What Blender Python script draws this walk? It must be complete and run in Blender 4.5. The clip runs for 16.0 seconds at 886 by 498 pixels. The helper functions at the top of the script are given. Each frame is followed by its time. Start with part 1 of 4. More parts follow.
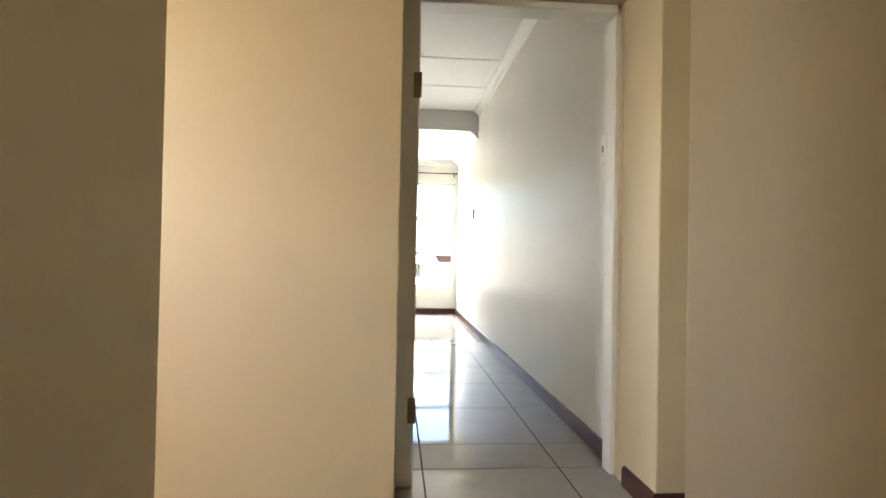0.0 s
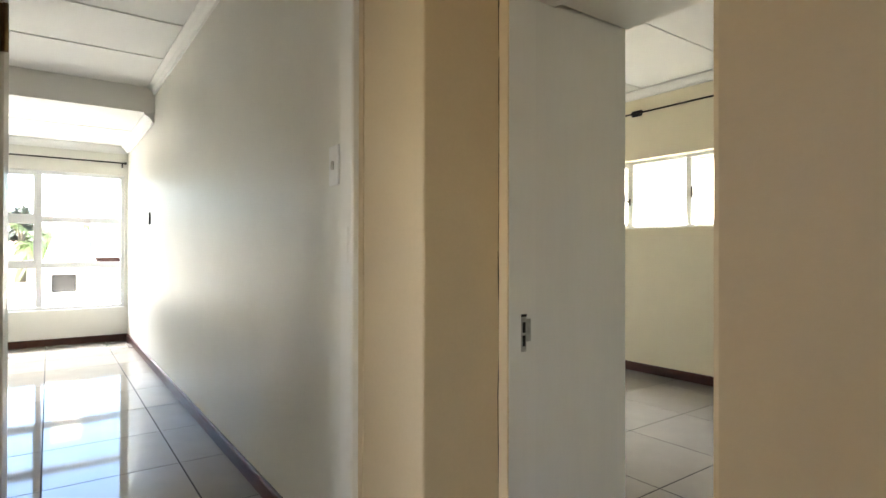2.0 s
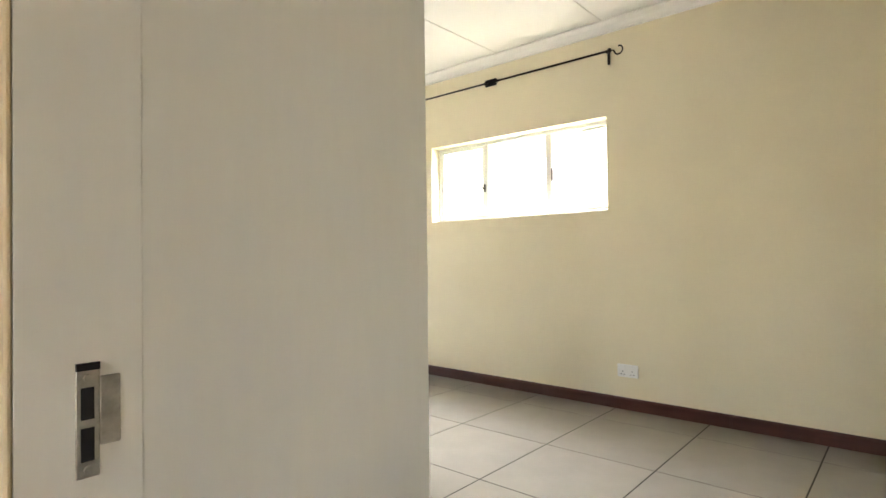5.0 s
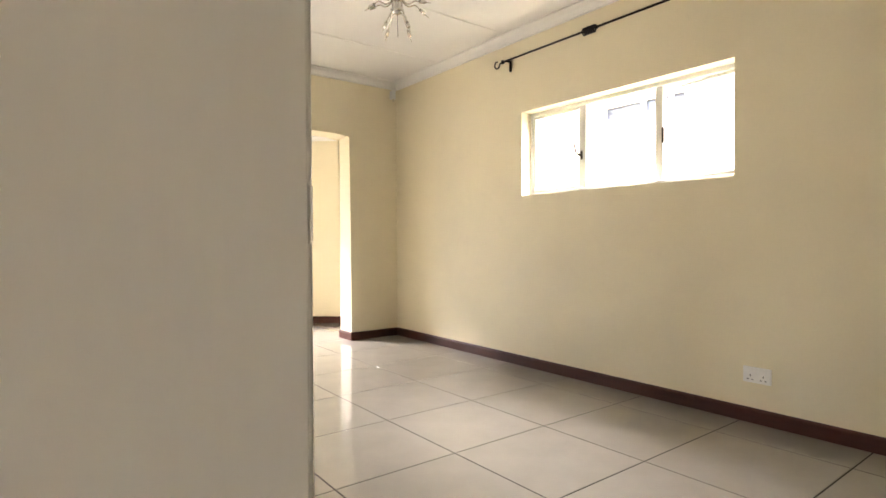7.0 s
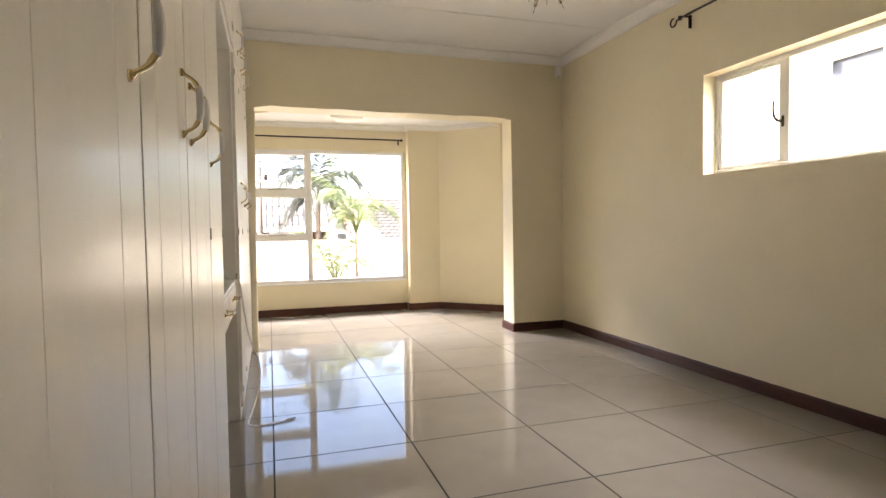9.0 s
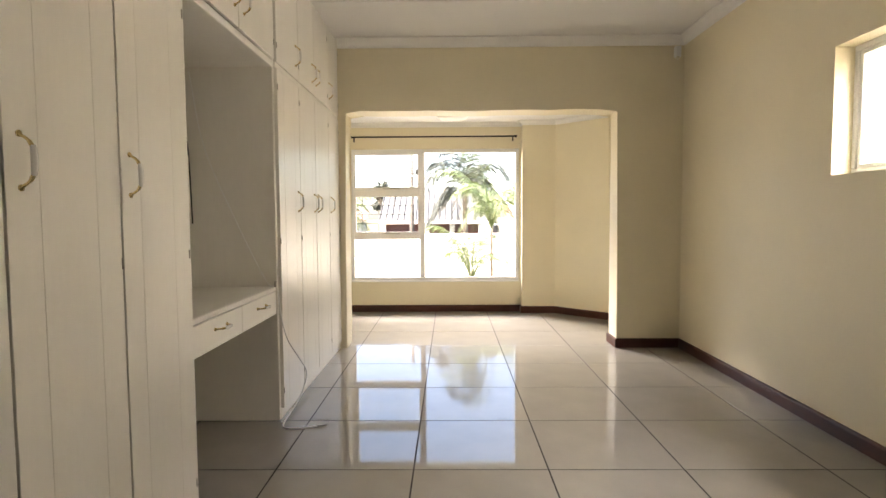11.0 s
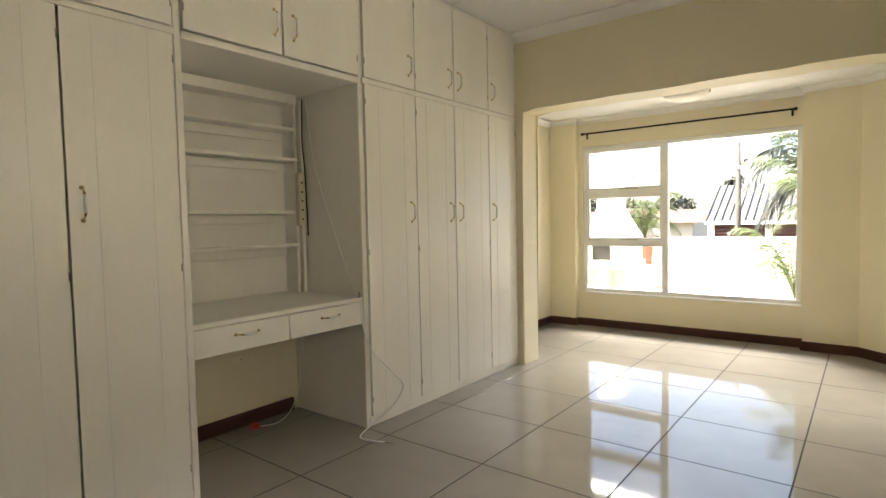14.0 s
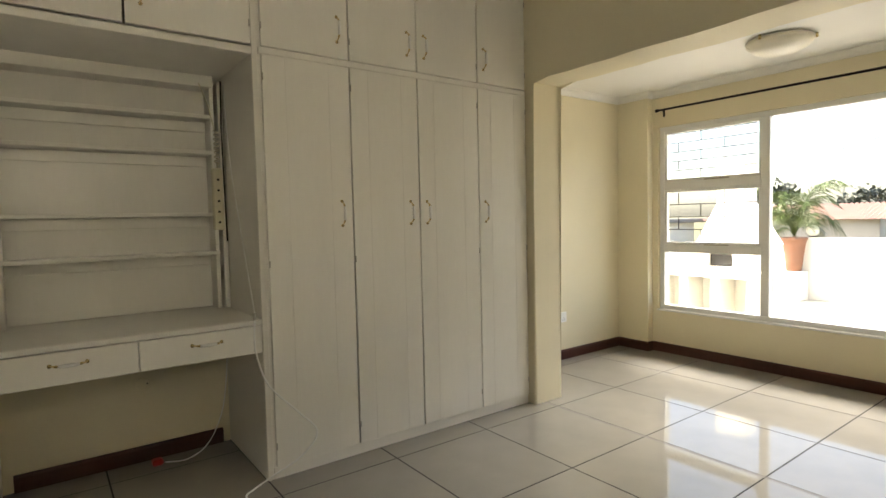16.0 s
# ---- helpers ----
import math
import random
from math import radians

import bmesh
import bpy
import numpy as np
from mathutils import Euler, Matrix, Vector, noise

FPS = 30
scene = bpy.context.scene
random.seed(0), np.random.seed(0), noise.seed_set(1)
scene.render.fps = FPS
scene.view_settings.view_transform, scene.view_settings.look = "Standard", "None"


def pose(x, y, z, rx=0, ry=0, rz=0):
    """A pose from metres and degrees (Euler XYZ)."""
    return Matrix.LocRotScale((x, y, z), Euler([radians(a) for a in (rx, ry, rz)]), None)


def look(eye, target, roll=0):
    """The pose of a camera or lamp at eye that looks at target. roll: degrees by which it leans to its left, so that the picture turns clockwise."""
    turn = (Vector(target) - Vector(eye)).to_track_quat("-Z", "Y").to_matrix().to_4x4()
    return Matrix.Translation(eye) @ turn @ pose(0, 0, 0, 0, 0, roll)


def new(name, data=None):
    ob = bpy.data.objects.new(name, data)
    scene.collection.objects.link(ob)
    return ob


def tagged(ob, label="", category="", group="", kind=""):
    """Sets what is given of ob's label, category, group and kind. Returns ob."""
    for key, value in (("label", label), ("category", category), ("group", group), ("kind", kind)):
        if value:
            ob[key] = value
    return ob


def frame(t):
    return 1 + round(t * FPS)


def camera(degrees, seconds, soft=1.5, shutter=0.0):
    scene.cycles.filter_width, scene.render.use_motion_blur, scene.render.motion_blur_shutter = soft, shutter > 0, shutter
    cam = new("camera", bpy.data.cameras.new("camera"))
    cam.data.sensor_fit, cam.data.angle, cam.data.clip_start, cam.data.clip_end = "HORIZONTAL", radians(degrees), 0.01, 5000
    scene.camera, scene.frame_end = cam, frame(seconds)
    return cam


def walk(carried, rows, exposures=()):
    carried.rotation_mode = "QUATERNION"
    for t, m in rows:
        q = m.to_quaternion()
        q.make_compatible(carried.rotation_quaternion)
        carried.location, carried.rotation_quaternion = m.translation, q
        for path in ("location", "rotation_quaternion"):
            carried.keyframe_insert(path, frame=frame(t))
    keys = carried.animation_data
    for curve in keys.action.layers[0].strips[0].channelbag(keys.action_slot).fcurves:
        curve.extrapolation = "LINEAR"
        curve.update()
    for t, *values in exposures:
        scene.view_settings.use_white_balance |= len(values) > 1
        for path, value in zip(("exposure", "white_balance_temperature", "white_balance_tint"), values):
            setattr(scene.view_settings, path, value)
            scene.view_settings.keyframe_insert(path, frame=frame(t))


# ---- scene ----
cam = camera(78.2, 16.0)
PATH = [
    (0, (-2.542, -4.637, 0.92), (-2.37, -2.644, 0.946), 1.1),
    (0.5, (-2.55, -4.43, 0.941), (-2.042, -2.496, 0.968), 0.9),
    (1, (-2.513, -4.239, 1.004), (-1.761, -2.386, 1.027), 0.6),
    (1.5, (-2.458, -4.073, 1.063), (-1.486, -2.325, 1.091), 0.6),
    (2, (-2.383, -3.915, 1.14), (-1.211, -2.294, 1.147), 0.1),
    (2.5, (-2.269, -3.791, 1.156), (-0.955, -2.284, 1.176), 0.2),
    (3, (-2.129, -3.668, 1.169), (-0.71, -2.258, 1.187), -0.0),
    (3.5, (-1.99, -3.572, 1.161), (-0.503, -2.234, 1.182), -0.2),
    (4, (-1.827, -3.492, 1.157), (-0.305, -2.195, 1.173), -0.4),
    (4.2, (-1.747, -3.476, 1.141), (-0.221, -2.184, 1.159), -0.7),
    (6.3, (-1.082, -3.21, 0.979), (0.3, -1.764, 0.986), -0.0),
    (6.5, (-1.046, -3.206, 0.981), (0.29, -1.718, 0.975), -0.1),
    (7, (-0.976, -3.189, 0.996), (0.241, -1.602, 0.967), -0.2),
    (7.5, (-0.9, -3.174, 0.988), (0.17, -1.485, 0.944), -0.3),
    (8, (-0.82, -3.171, 0.985), (0.1, -1.396, 0.927), -0.4),
    (8.5, (-0.735, -3.141, 1.004), (0.045, -1.3, 0.932), -0.6),
    (9, (-0.625, -3.102, 1.03), (-0.019, -1.198, 0.948), -0.8),
    (9.2, (-0.567, -3.095, 1.041), (-0.033, -1.169, 0.96), -1.0),
    (11.3, (0.322, -2.983, 1.152), (0.179, -0.992, 1.034), -0.5),
    (11.5, (0.428, -2.954, 1.151), (0.197, -0.971, 1.04), -0.7),
    (12, (0.708, -2.889, 1.153), (0.257, -0.944, 1.044), -0.8),
    (12.5, (0.985, -2.787, 1.169), (0.31, -0.908, 1.06), -1.0),
    (13, (1.202, -2.61, 1.166), (0.335, -0.81, 1.061), -1.0),
    (13.5, (1.34, -2.41, 1.171), (0.298, -0.707, 1.065), -1.1),
    (14, (1.474, -2.159, 1.189), (0.244, -0.586, 1.087), -1.2),
    (14.5, (1.553, -1.834, 1.194), (0.164, -0.399, 1.089), -1.2),
    (15, (1.624, -1.503, 1.2), (0.15, -0.156, 1.094), -1.2),
    (15.5, (1.675, -1.163, 1.202), (0.136, 0.11, 1.098), -1.3),
    (16, (1.711, -0.803, 1.207), (0.103, 0.381, 1.1), -1.3),
]
EXPOSURE = [(0,4.75,6300,13),(0.5,4.65,6250,13),(1.5,4.4,6250,13),(2,4.35,6250,12),(3,4.6,6200,12),(4,4.95,6100,12),(6.5,4.75,6850,20),(7.5,4.4,6850,21),(8.5,3.87,6900,22),(9.5,3.72,6950,22),(12.5,3.65,7050,16),(14.5,3.28,7050,13),(16,2.98,7050,12)]
walk(cam, [(t, look(eye, target, roll)) for t, eye, target, roll in PATH], EXPOSURE)

# ---- world, sun, exposure ----
world = bpy.data.worlds.new("daylight")
scene.world = world
world.use_nodes = True
wn = world.node_tree
wn.nodes.clear()
w_out = wn.nodes.new("ShaderNodeOutputWorld")
w_bg = wn.nodes.new("ShaderNodeBackground")
w_sky = wn.nodes.new("ShaderNodeTexSky")
w_sky.sky_type = "NISHITA"
w_sky.sun_disc = False
w_sky.sun_elevation = radians(49)
w_sky.sun_rotation = radians(238)
w_sky.dust_density = 2.5
w_bg.inputs["Strength"].default_value = 0.095
wn.links.new(w_sky.outputs[0], w_bg.inputs[0])
wn.links.new(w_bg.outputs[0], w_out.inputs[0])

sun_data = bpy.data.lights.new("sun", "SUN")
sun_data.energy = 3.1
sun_data.angle = radians(0.5)
sun_data.color = (1.0, 0.95, 0.86)
sun = new("sun", sun_data)
sun.matrix_world = look((-8.0, -5.0, 11.0), (0, 0, 0))


def sky_fill(name, at, target, width, height, watts, spread=180):
    """An added area lamp that stands in for sky light through an opening."""
    d = bpy.data.lights.new(name, "AREA")
    d.shape, d.size, d.size_y, d.energy = "RECTANGLE", width, height, watts
    d.color = (1.0, 0.99, 0.97)
    d.spread = radians(spread)
    o = new(name, d)
    o.matrix_world = look(at, target)


# Added fills: three hang out of view outdoors, one in a lobby opening.
sky_fill("skylight_bay", (0.0, 8.0, 5.1), (0.0, 2.0, 1.1), 5.0, 1.8, 150)
sky_fill("skylight_east", (3.35, -0.95, 3.05), (1.0, -0.95, 0.9), 3.6, 1.0, 44)
sky_fill("skylight_far_bedroom", (-2.6, 8.0, 5.1), (-2.6, 2.0, 1.1), 3.2, 1.8, 175)
sky_fill("skylight_lobby", (-4.76, -4.15, 1.45), (-2.0, -3.0, 1.35), 0.55, 0.85, 0.8)

# ---- materials ----
def nodes_of(name):
    m = bpy.data.materials.new(name)
    m.use_nodes = True
    nt = m.node_tree
    return m, nt, nt.nodes["Principled BSDF"]


def surface(name, color, rough=0.5, vary=0.06, scale=6.0, grain=120.0, bump=0.05, metal=0.0, spec=0.5, per_object=0.0, stretch=None, tint=None, coat=0.0):
    """Base colour with broad stains and fine grain, and relief from the same grain."""
    m, nt, bsdf = nodes_of(name)
    bsdf.inputs["Metallic"].default_value = metal
    bsdf.inputs["Specular IOR Level"].default_value = spec
    bsdf.inputs["Coat Weight"].default_value = coat
    bsdf.inputs["Coat Roughness"].default_value = 0.08
    tc = nt.nodes.new("ShaderNodeTexCoord")
    src = tc.outputs["Object"]
    if stretch:
        mp = nt.nodes.new("ShaderNodeMapping")
        mp.inputs["Scale"].default_value = stretch
        nt.links.new(src, mp.inputs[0])
        src = mp.outputs[0]
    n1 = nt.nodes.new("ShaderNodeTexNoise")
    n1.inputs["Scale"].default_value = scale
    n1.inputs["Detail"].default_value = 5
    n2 = nt.nodes.new("ShaderNodeTexNoise")
    n2.inputs["Scale"].default_value = grain
    n2.inputs["Detail"].default_value = 3
    nt.links.new(src, n1.inputs["Vector"])
    nt.links.new(src, n2.inputs["Vector"])
    dark = tint or tuple(c * (1 - 2.2 * vary) for c in color)
    ramp = nt.nodes.new("ShaderNodeValToRGB")
    ramp.color_ramp.elements[0].position, ramp.color_ramp.elements[1].position = 0.3, 0.65
    ramp.color_ramp.elements[0].color = (*dark, 1)
    ramp.color_ramp.elements[1].color = (*color, 1)
    nt.links.new(n1.outputs["Fac"], ramp.inputs[0])
    mix = nt.nodes.new("ShaderNodeMix")
    mix.data_type, mix.blend_type = "RGBA", "MULTIPLY"
    mix.inputs[0].default_value = vary * 1.5
    nt.links.new(ramp.outputs[0], mix.inputs[6])
    nt.links.new(n2.outputs["Fac"], mix.inputs[7])
    out = mix.outputs[2]
    if per_object:
        oi = nt.nodes.new("ShaderNodeObjectInfo")
        mr = nt.nodes.new("ShaderNodeMapRange")
        mr.inputs["To Min"].default_value, mr.inputs["To Max"].default_value = 1 - per_object, 1 + per_object
        nt.links.new(oi.outputs["Random"], mr.inputs[0])
        vm = nt.nodes.new("ShaderNodeVectorMath")
        vm.operation = "SCALE"
        nt.links.new(out, vm.inputs[0])
        nt.links.new(mr.outputs[0], vm.inputs["Scale"])
        out = vm.outputs[0]
    nt.links.new(out, bsdf.inputs["Base Color"])
    rr = nt.nodes.new("ShaderNodeMapRange")
    rr.inputs["To Min"].default_value, rr.inputs["To Max"].default_value = max(0.02, rough * 0.8), min(1, rough * 1.2)
    nt.links.new(n1.outputs["Fac"], rr.inputs[0])
    nt.links.new(rr.outputs[0], bsdf.inputs["Roughness"])
    if bump:
        add = nt.nodes.new("ShaderNodeMath")
        add.operation = "ADD"
        nt.links.new(n1.outputs["Fac"], add.inputs[0])
        nt.links.new(n2.outputs["Fac"], add.inputs[1])
        b = nt.nodes.new("ShaderNodeBump")
        b.inputs["Strength"].default_value = bump
        b.inputs["Distance"].default_value = 0.004
        nt.links.new(add.outputs[0], b.inputs["Height"])
        nt.links.new(b.outputs[0], bsdf.inputs["Normal"])
    return m


def glass_pane(name):
    """Thin clear pane: lets light straight through and reflects by Fresnel."""
    m, nt, bsdf = nodes_of(name)
    out = nt.nodes["Material Output"]
    tr = nt.nodes.new("ShaderNodeBsdfTransparent")
    tr.inputs[0].default_value = (0.97, 0.98, 0.97, 1)
    gl = nt.nodes.new("ShaderNodeBsdfGlossy")
    gl.inputs["Roughness"].default_value = 0.02
    lw = nt.nodes.new("ShaderNodeLayerWeight")
    pw = nt.nodes.new("ShaderNodeMath")
    pw.operation = "POWER"
    pw.inputs[1].default_value = 5.0
    ad = nt.nodes.new("ShaderNodeMath")
    ad.operation = "MULTIPLY_ADD"
    ad.inputs[1].default_value, ad.inputs[2].default_value = 0.8, 0.03
    nt.links.new(lw.outputs["Facing"], pw.inputs[0])
    nt.links.new(pw.outputs[0], ad.inputs[0])
    mx = nt.nodes.new("ShaderNodeMixShader")
    nt.links.new(ad.outputs[0], mx.inputs[0])
    nt.links.new(tr.outputs[0], mx.inputs[1])
    nt.links.new(gl.outputs[0], mx.inputs[2])
    nt.links.new(mx.outputs[0], out.inputs[0])
    return m


M_CREAM = surface("cream_wall_paint", (0.82, 0.745, 0.545), 0.55, 0.03, 1.6, 90, 0.10)
# Cream paint again, with the passage's warm shade put into its colour.
M_LOBBY = surface("cream_paint_in_warm_shade", (0.70, 0.56, 0.345), 0.5, 0.04, 1.8, 90, 0.12)
M_PALE = surface("pale_satin_wall_paint", (0.81, 0.79, 0.71), 0.45, 0.03, 1.5, 60, 0.06, spec=0.4)
M_CEIL = surface("white_ceiling_board", (0.86, 0.85, 0.81), 0.7, 0.02, 1.2, 80, 0.06)
M_GLOSS = surface("white_gloss_woodwork", (0.85, 0.825, 0.755), 0.37, 0.03, 3.0, 60, 0.05, stretch=(1, 1, 0.15), coat=0.06)
M_FRAME = surface("white_window_paint", (0.82, 0.82, 0.80), 0.35, 0.02, 5, 80, 0.04)
M_SKIRT = surface("dark_varnished_skirting", (0.075, 0.024, 0.016), 0.45, 0.12, 9, 140, 0.08, stretch=(0.4, 0.4, 4), spec=0.3)
M_TILE = surface("polished_porcelain_tile", (0.31, 0.29, 0.25), 0.05, 0.035, 5, 160, 0.0, per_object=0.03, spec=0.6)
M_GROUT = surface("dark_floor_grout", (0.02, 0.015, 0.012), 0.95, 0.15, 12, 120, 0.2)
M_THRESH = surface("grey_cement_joint", (0.22, 0.20, 0.175), 0.8, 0.15, 14, 150, 0.3)
M_IRON = surface("dark_wrought_iron", (0.030, 0.022, 0.018), 0.45, 0.15, 40, 200, 0.1, metal=0.6)
M_BRASS = surface("polished_brass", (0.78, 0.62, 0.33), 0.2, 0.05, 30, 200, 0.0, metal=1.0)
M_OLDBRASS = surface("tarnished_brass", (0.36, 0.27, 0.15), 0.38, 0.12, 40, 200, 0.05, metal=0.8)
M_CERAMIC = surface("white_ceramic_grip", (0.86, 0.85, 0.82), 0.12, 0.01, 30, 200, 0.0)
M_CHROME = surface("polished_chrome", (0.72, 0.70, 0.66), 0.12, 0.03, 30, 200, 0.0, metal=1.0)
M_STEEL = surface("worn_steel_plate", (0.55, 0.52, 0.46), 0.32, 0.12, 60, 260, 0.05, metal=1.0)
# Near-black; in gaps, slots and holes it stands in for their shade.
M_DARK = surface("dark_slot", (0.012, 0.010, 0.009), 0.7, 0.1, 40, 200, 0.0)
M_PLASTIC = surface("white_plastic_plate", (0.87, 0.865, 0.84), 0.35, 0.02, 20, 200, 0.0)
M_OLDPLASTIC = surface("yellowed_plastic", (0.72, 0.67, 0.52), 0.4, 0.04, 20, 200, 0.0)
M_RED = surface("red_plastic_plug", (0.45, 0.03, 0.02), 0.4, 0.05, 20, 200, 0.0)
M_GLASS = glass_pane("window_glass")
M_OPAL = surface("frosted_lamp_glass", (0.80, 0.77, 0.68), 0.3, 0.03, 12, 90, 0.02)
M_WHITEWALL = surface("white_render_outdoors", (0.80, 0.77, 0.70), 0.85, 0.05, 1.2, 40, 0.3)
M_PAVE = surface("pale_paving", (0.52, 0.48, 0.42), 0.85, 0.12, 1.5, 30, 0.3)
M_GRASS = surface("dry_garden_ground", (0.16, 0.15, 0.07), 0.95, 0.2, 2.0, 40, 0.5)
M_LEAF = surface("palm_leaf", (0.065, 0.10, 0.016), 0.5, 0.2, 3, 30, 0.05)
M_DARKLEAF = surface("dark_tree_leaf", (0.040, 0.048, 0.034), 0.55, 0.2, 3, 30, 0.05)
M_BARK = surface("grey_brown_bark", (0.18, 0.14, 0.10), 0.9, 0.2, 14, 60, 0.6)
M_BROWNWOOD = surface("red_brown_boarding", (0.10, 0.034, 0.028), 0.6, 0.12, 6, 60, 0.2)
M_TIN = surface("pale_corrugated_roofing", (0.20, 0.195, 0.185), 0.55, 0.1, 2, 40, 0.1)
# Roof colour darkened: the shadow lines along the ribs are put into it.
M_RIB = surface("roof_rib_painted_shadow", (0.09, 0.088, 0.085), 0.6, 0.1, 4, 40, 0.1)
M_SLATE = surface("grey_roof_tile", (0.11, 0.105, 0.10), 0.8, 0.15, 6, 60, 0.3)
M_REDROOF = surface("faded_red_roof", (0.42, 0.25, 0.20), 0.8, 0.1, 4, 60, 0.3)
M_POLE = surface("weathered_timber_pole", (0.12, 0.105, 0.09), 0.9, 0.15, 12, 60, 0.4)
M_TERRA = surface("terracotta", (0.24, 0.11, 0.065), 0.8, 0.1, 8, 60, 0.3)
M_BLUEGLASS = surface("neighbour_window_glass", (0.05, 0.065, 0.10), 0.3, 0.05, 4, 60, 0.0)

# ---- builders ----
ORIGIN = {}


def thing(name, at, label="", category="", group="", kind=""):
    """An empty at a thing's base, that parents its parts."""
    e = new(name)
    e.empty_display_size = 0.05
    e.location = at
    ORIGIN[e] = Vector(at)
    return tagged(e, label, category, group, kind)


def part(name, bm, material, parent=None, label="", kind="", smooth=False):
    """Links a bmesh, given in world places, as one mesh under a thing or a part."""
    o = ORIGIN.get(parent, Vector((0, 0, 0)))
    bmesh.ops.recalc_face_normals(bm, faces=bm.faces)
    bmesh.ops.translate(bm, verts=bm.verts, vec=-o)
    me = bpy.data.meshes.new(name)
    bm.to_mesh(me)
    bm.free()
    if smooth:
        for p in me.polygons:
            p.use_smooth = True
    for mt in material if isinstance(material, (list, tuple)) else [material]:
        me.materials.append(mt)
    ob = new(name, me)
    if parent is not None:
        ob.parent = parent
    ORIGIN[ob] = o
    return tagged(ob, label=label, kind=kind)


def box(bm, lo, hi, bevel=0.0, mat=0, seg=1):
    """Adds a box from corner to corner, its edges bevelled."""
    lo, hi = [min(a, b) for a, b in zip(lo, hi)], [max(a, b) for a, b in zip(lo, hi)]
    vs = [bm.verts.new((x, y, z)) for x in (lo[0], hi[0]) for y in (lo[1], hi[1]) for z in (lo[2], hi[2])]
    fs = [bm.faces.new([vs[i] for i in q]) for q in ((0, 1, 3, 2), (4, 6, 7, 5), (0, 4, 5, 1), (2, 3, 7, 6), (0, 2, 6, 4), (1, 5, 7, 3))]
    for f in fs:
        f.material_index = mat
    if bevel:
        es = list({e for f in fs for e in f.edges})
        bmesh.ops.bevel(bm, geom=es, offset=bevel, segments=seg, affect="EDGES", profile=0.5, material=-1)
    return bm


def boxes(*items, bevel=0.0):
    bm = bmesh.new()
    for lo, hi in items:
        box(bm, lo, hi, bevel)
    return bm


def prism(bm, outline, z0, z1, mat=0):
    """A closed outline in x and y, pulled up from z0 to z1."""
    a = [bm.verts.new((x, y, z0)) for x, y in outline]
    b = [bm.verts.new((x, y, z1)) for x, y in outline]
    n = len(outline)
    fs = [bm.faces.new(a[::-1]), bm.faces.new(b)]
    fs += [bm.faces.new((a[i], a[(i + 1) % n], b[(i + 1) % n], b[i])) for i in range(n)]
    for f in fs:
        f.material_index = mat
    return bm


def sweep(bm, path, outline, up=Vector((0, 0, 1)), mat=0):
    """Pulls an outline of (side, up) pairs along a path with mitred corners."""
    pts = [Vector(p) for p in path]
    rings = []
    for i, p in enumerate(pts):
        d0 = (p - pts[i - 1]).normalized() if i else (pts[1] - p).normalized()
        d1 = (pts[i + 1] - p).normalized() if i < len(pts) - 1 else d0
        s0, s1 = d0.cross(up).normalized(), d1.cross(up).normalized()
        s = (s0 + s1).normalized()
        s = s / max(0.3, s.dot(s0))
        rings.append([bm.verts.new(p + s * a + up * b) for a, b in outline])
    n = len(outline)
    for r0, r1 in zip(rings, rings[1:]):
        for k in range(n):
            bm.faces.new((r0[k], r0[(k + 1) % n], r1[(k + 1) % n], r1[k])).material_index = mat
    bm.faces.new(rings[0][::-1]).material_index = mat
    bm.faces.new(rings[-1]).material_index = mat
    return bm


def tube(bm, path, r, seg=8, mat=0):
    """A round bar along a path; r is one radius or one for each point."""
    pts = [Vector(p) for p in path]
    rs = r if isinstance(r, (list, tuple)) else [r] * len(pts)
    rings, side = [], None
    for i, p in enumerate(pts):
        d = (pts[min(i + 1, len(pts) - 1)] - pts[max(i - 1, 0)]).normalized()
        ref = side if side is not None else (Vector((0, 0, 1)) if abs(d.z) < 0.9 else Vector((1, 0, 0)))
        a = (ref - d * ref.dot(d)).normalized()
        side = a
        b = d.cross(a)
        rings.append([bm.verts.new(p + (a * math.cos(q) + b * math.sin(q)) * rs[i]) for q in (2 * math.pi * k / seg for k in range(seg))])
    for r0, r1 in zip(rings, rings[1:]):
        for k in range(seg):
            f = bm.faces.new((r0[k], r0[(k + 1) % seg], r1[(k + 1) % seg], r1[k]))
            f.material_index, f.smooth = mat, True
    bm.faces.new(rings[0][::-1]).material_index = mat
    bm.faces.new(rings[-1]).material_index = mat
    return bm


def lathe(bm, centre, profile, seg=24, mat=0, axis="z"):
    """Turns (radius, height) pairs round an upright axis."""
    c = Vector(centre)
    rings = [[bm.verts.new(c + Vector((r * math.cos(a), r * math.sin(a), h))) for a in (2 * math.pi * k / seg for k in range(seg))] for r, h in profile]
    for r0, r1 in zip(rings, rings[1:]):
        for k in range(seg):
            f = bm.faces.new((r0[k], r0[(k + 1) % seg], r1[(k + 1) % seg], r1[k]))
            f.material_index, f.smooth = mat, True
    bm.faces.new(rings[0][::-1]).material_index = mat
    bm.faces.new(rings[-1]).material_index = mat
    return bm


def lathe_x(bm, centre, profile, seg=24):
    """The same turned round an axis along x."""
    lathe(bm, (0, 0, 0), profile, seg)
    bmesh.ops.rotate(bm, verts=bm.verts, cent=(0, 0, 0), matrix=Matrix.Rotation(radians(90), 3, "Y"))
    bmesh.ops.translate(bm, verts=bm.verts, vec=centre)
    return bm


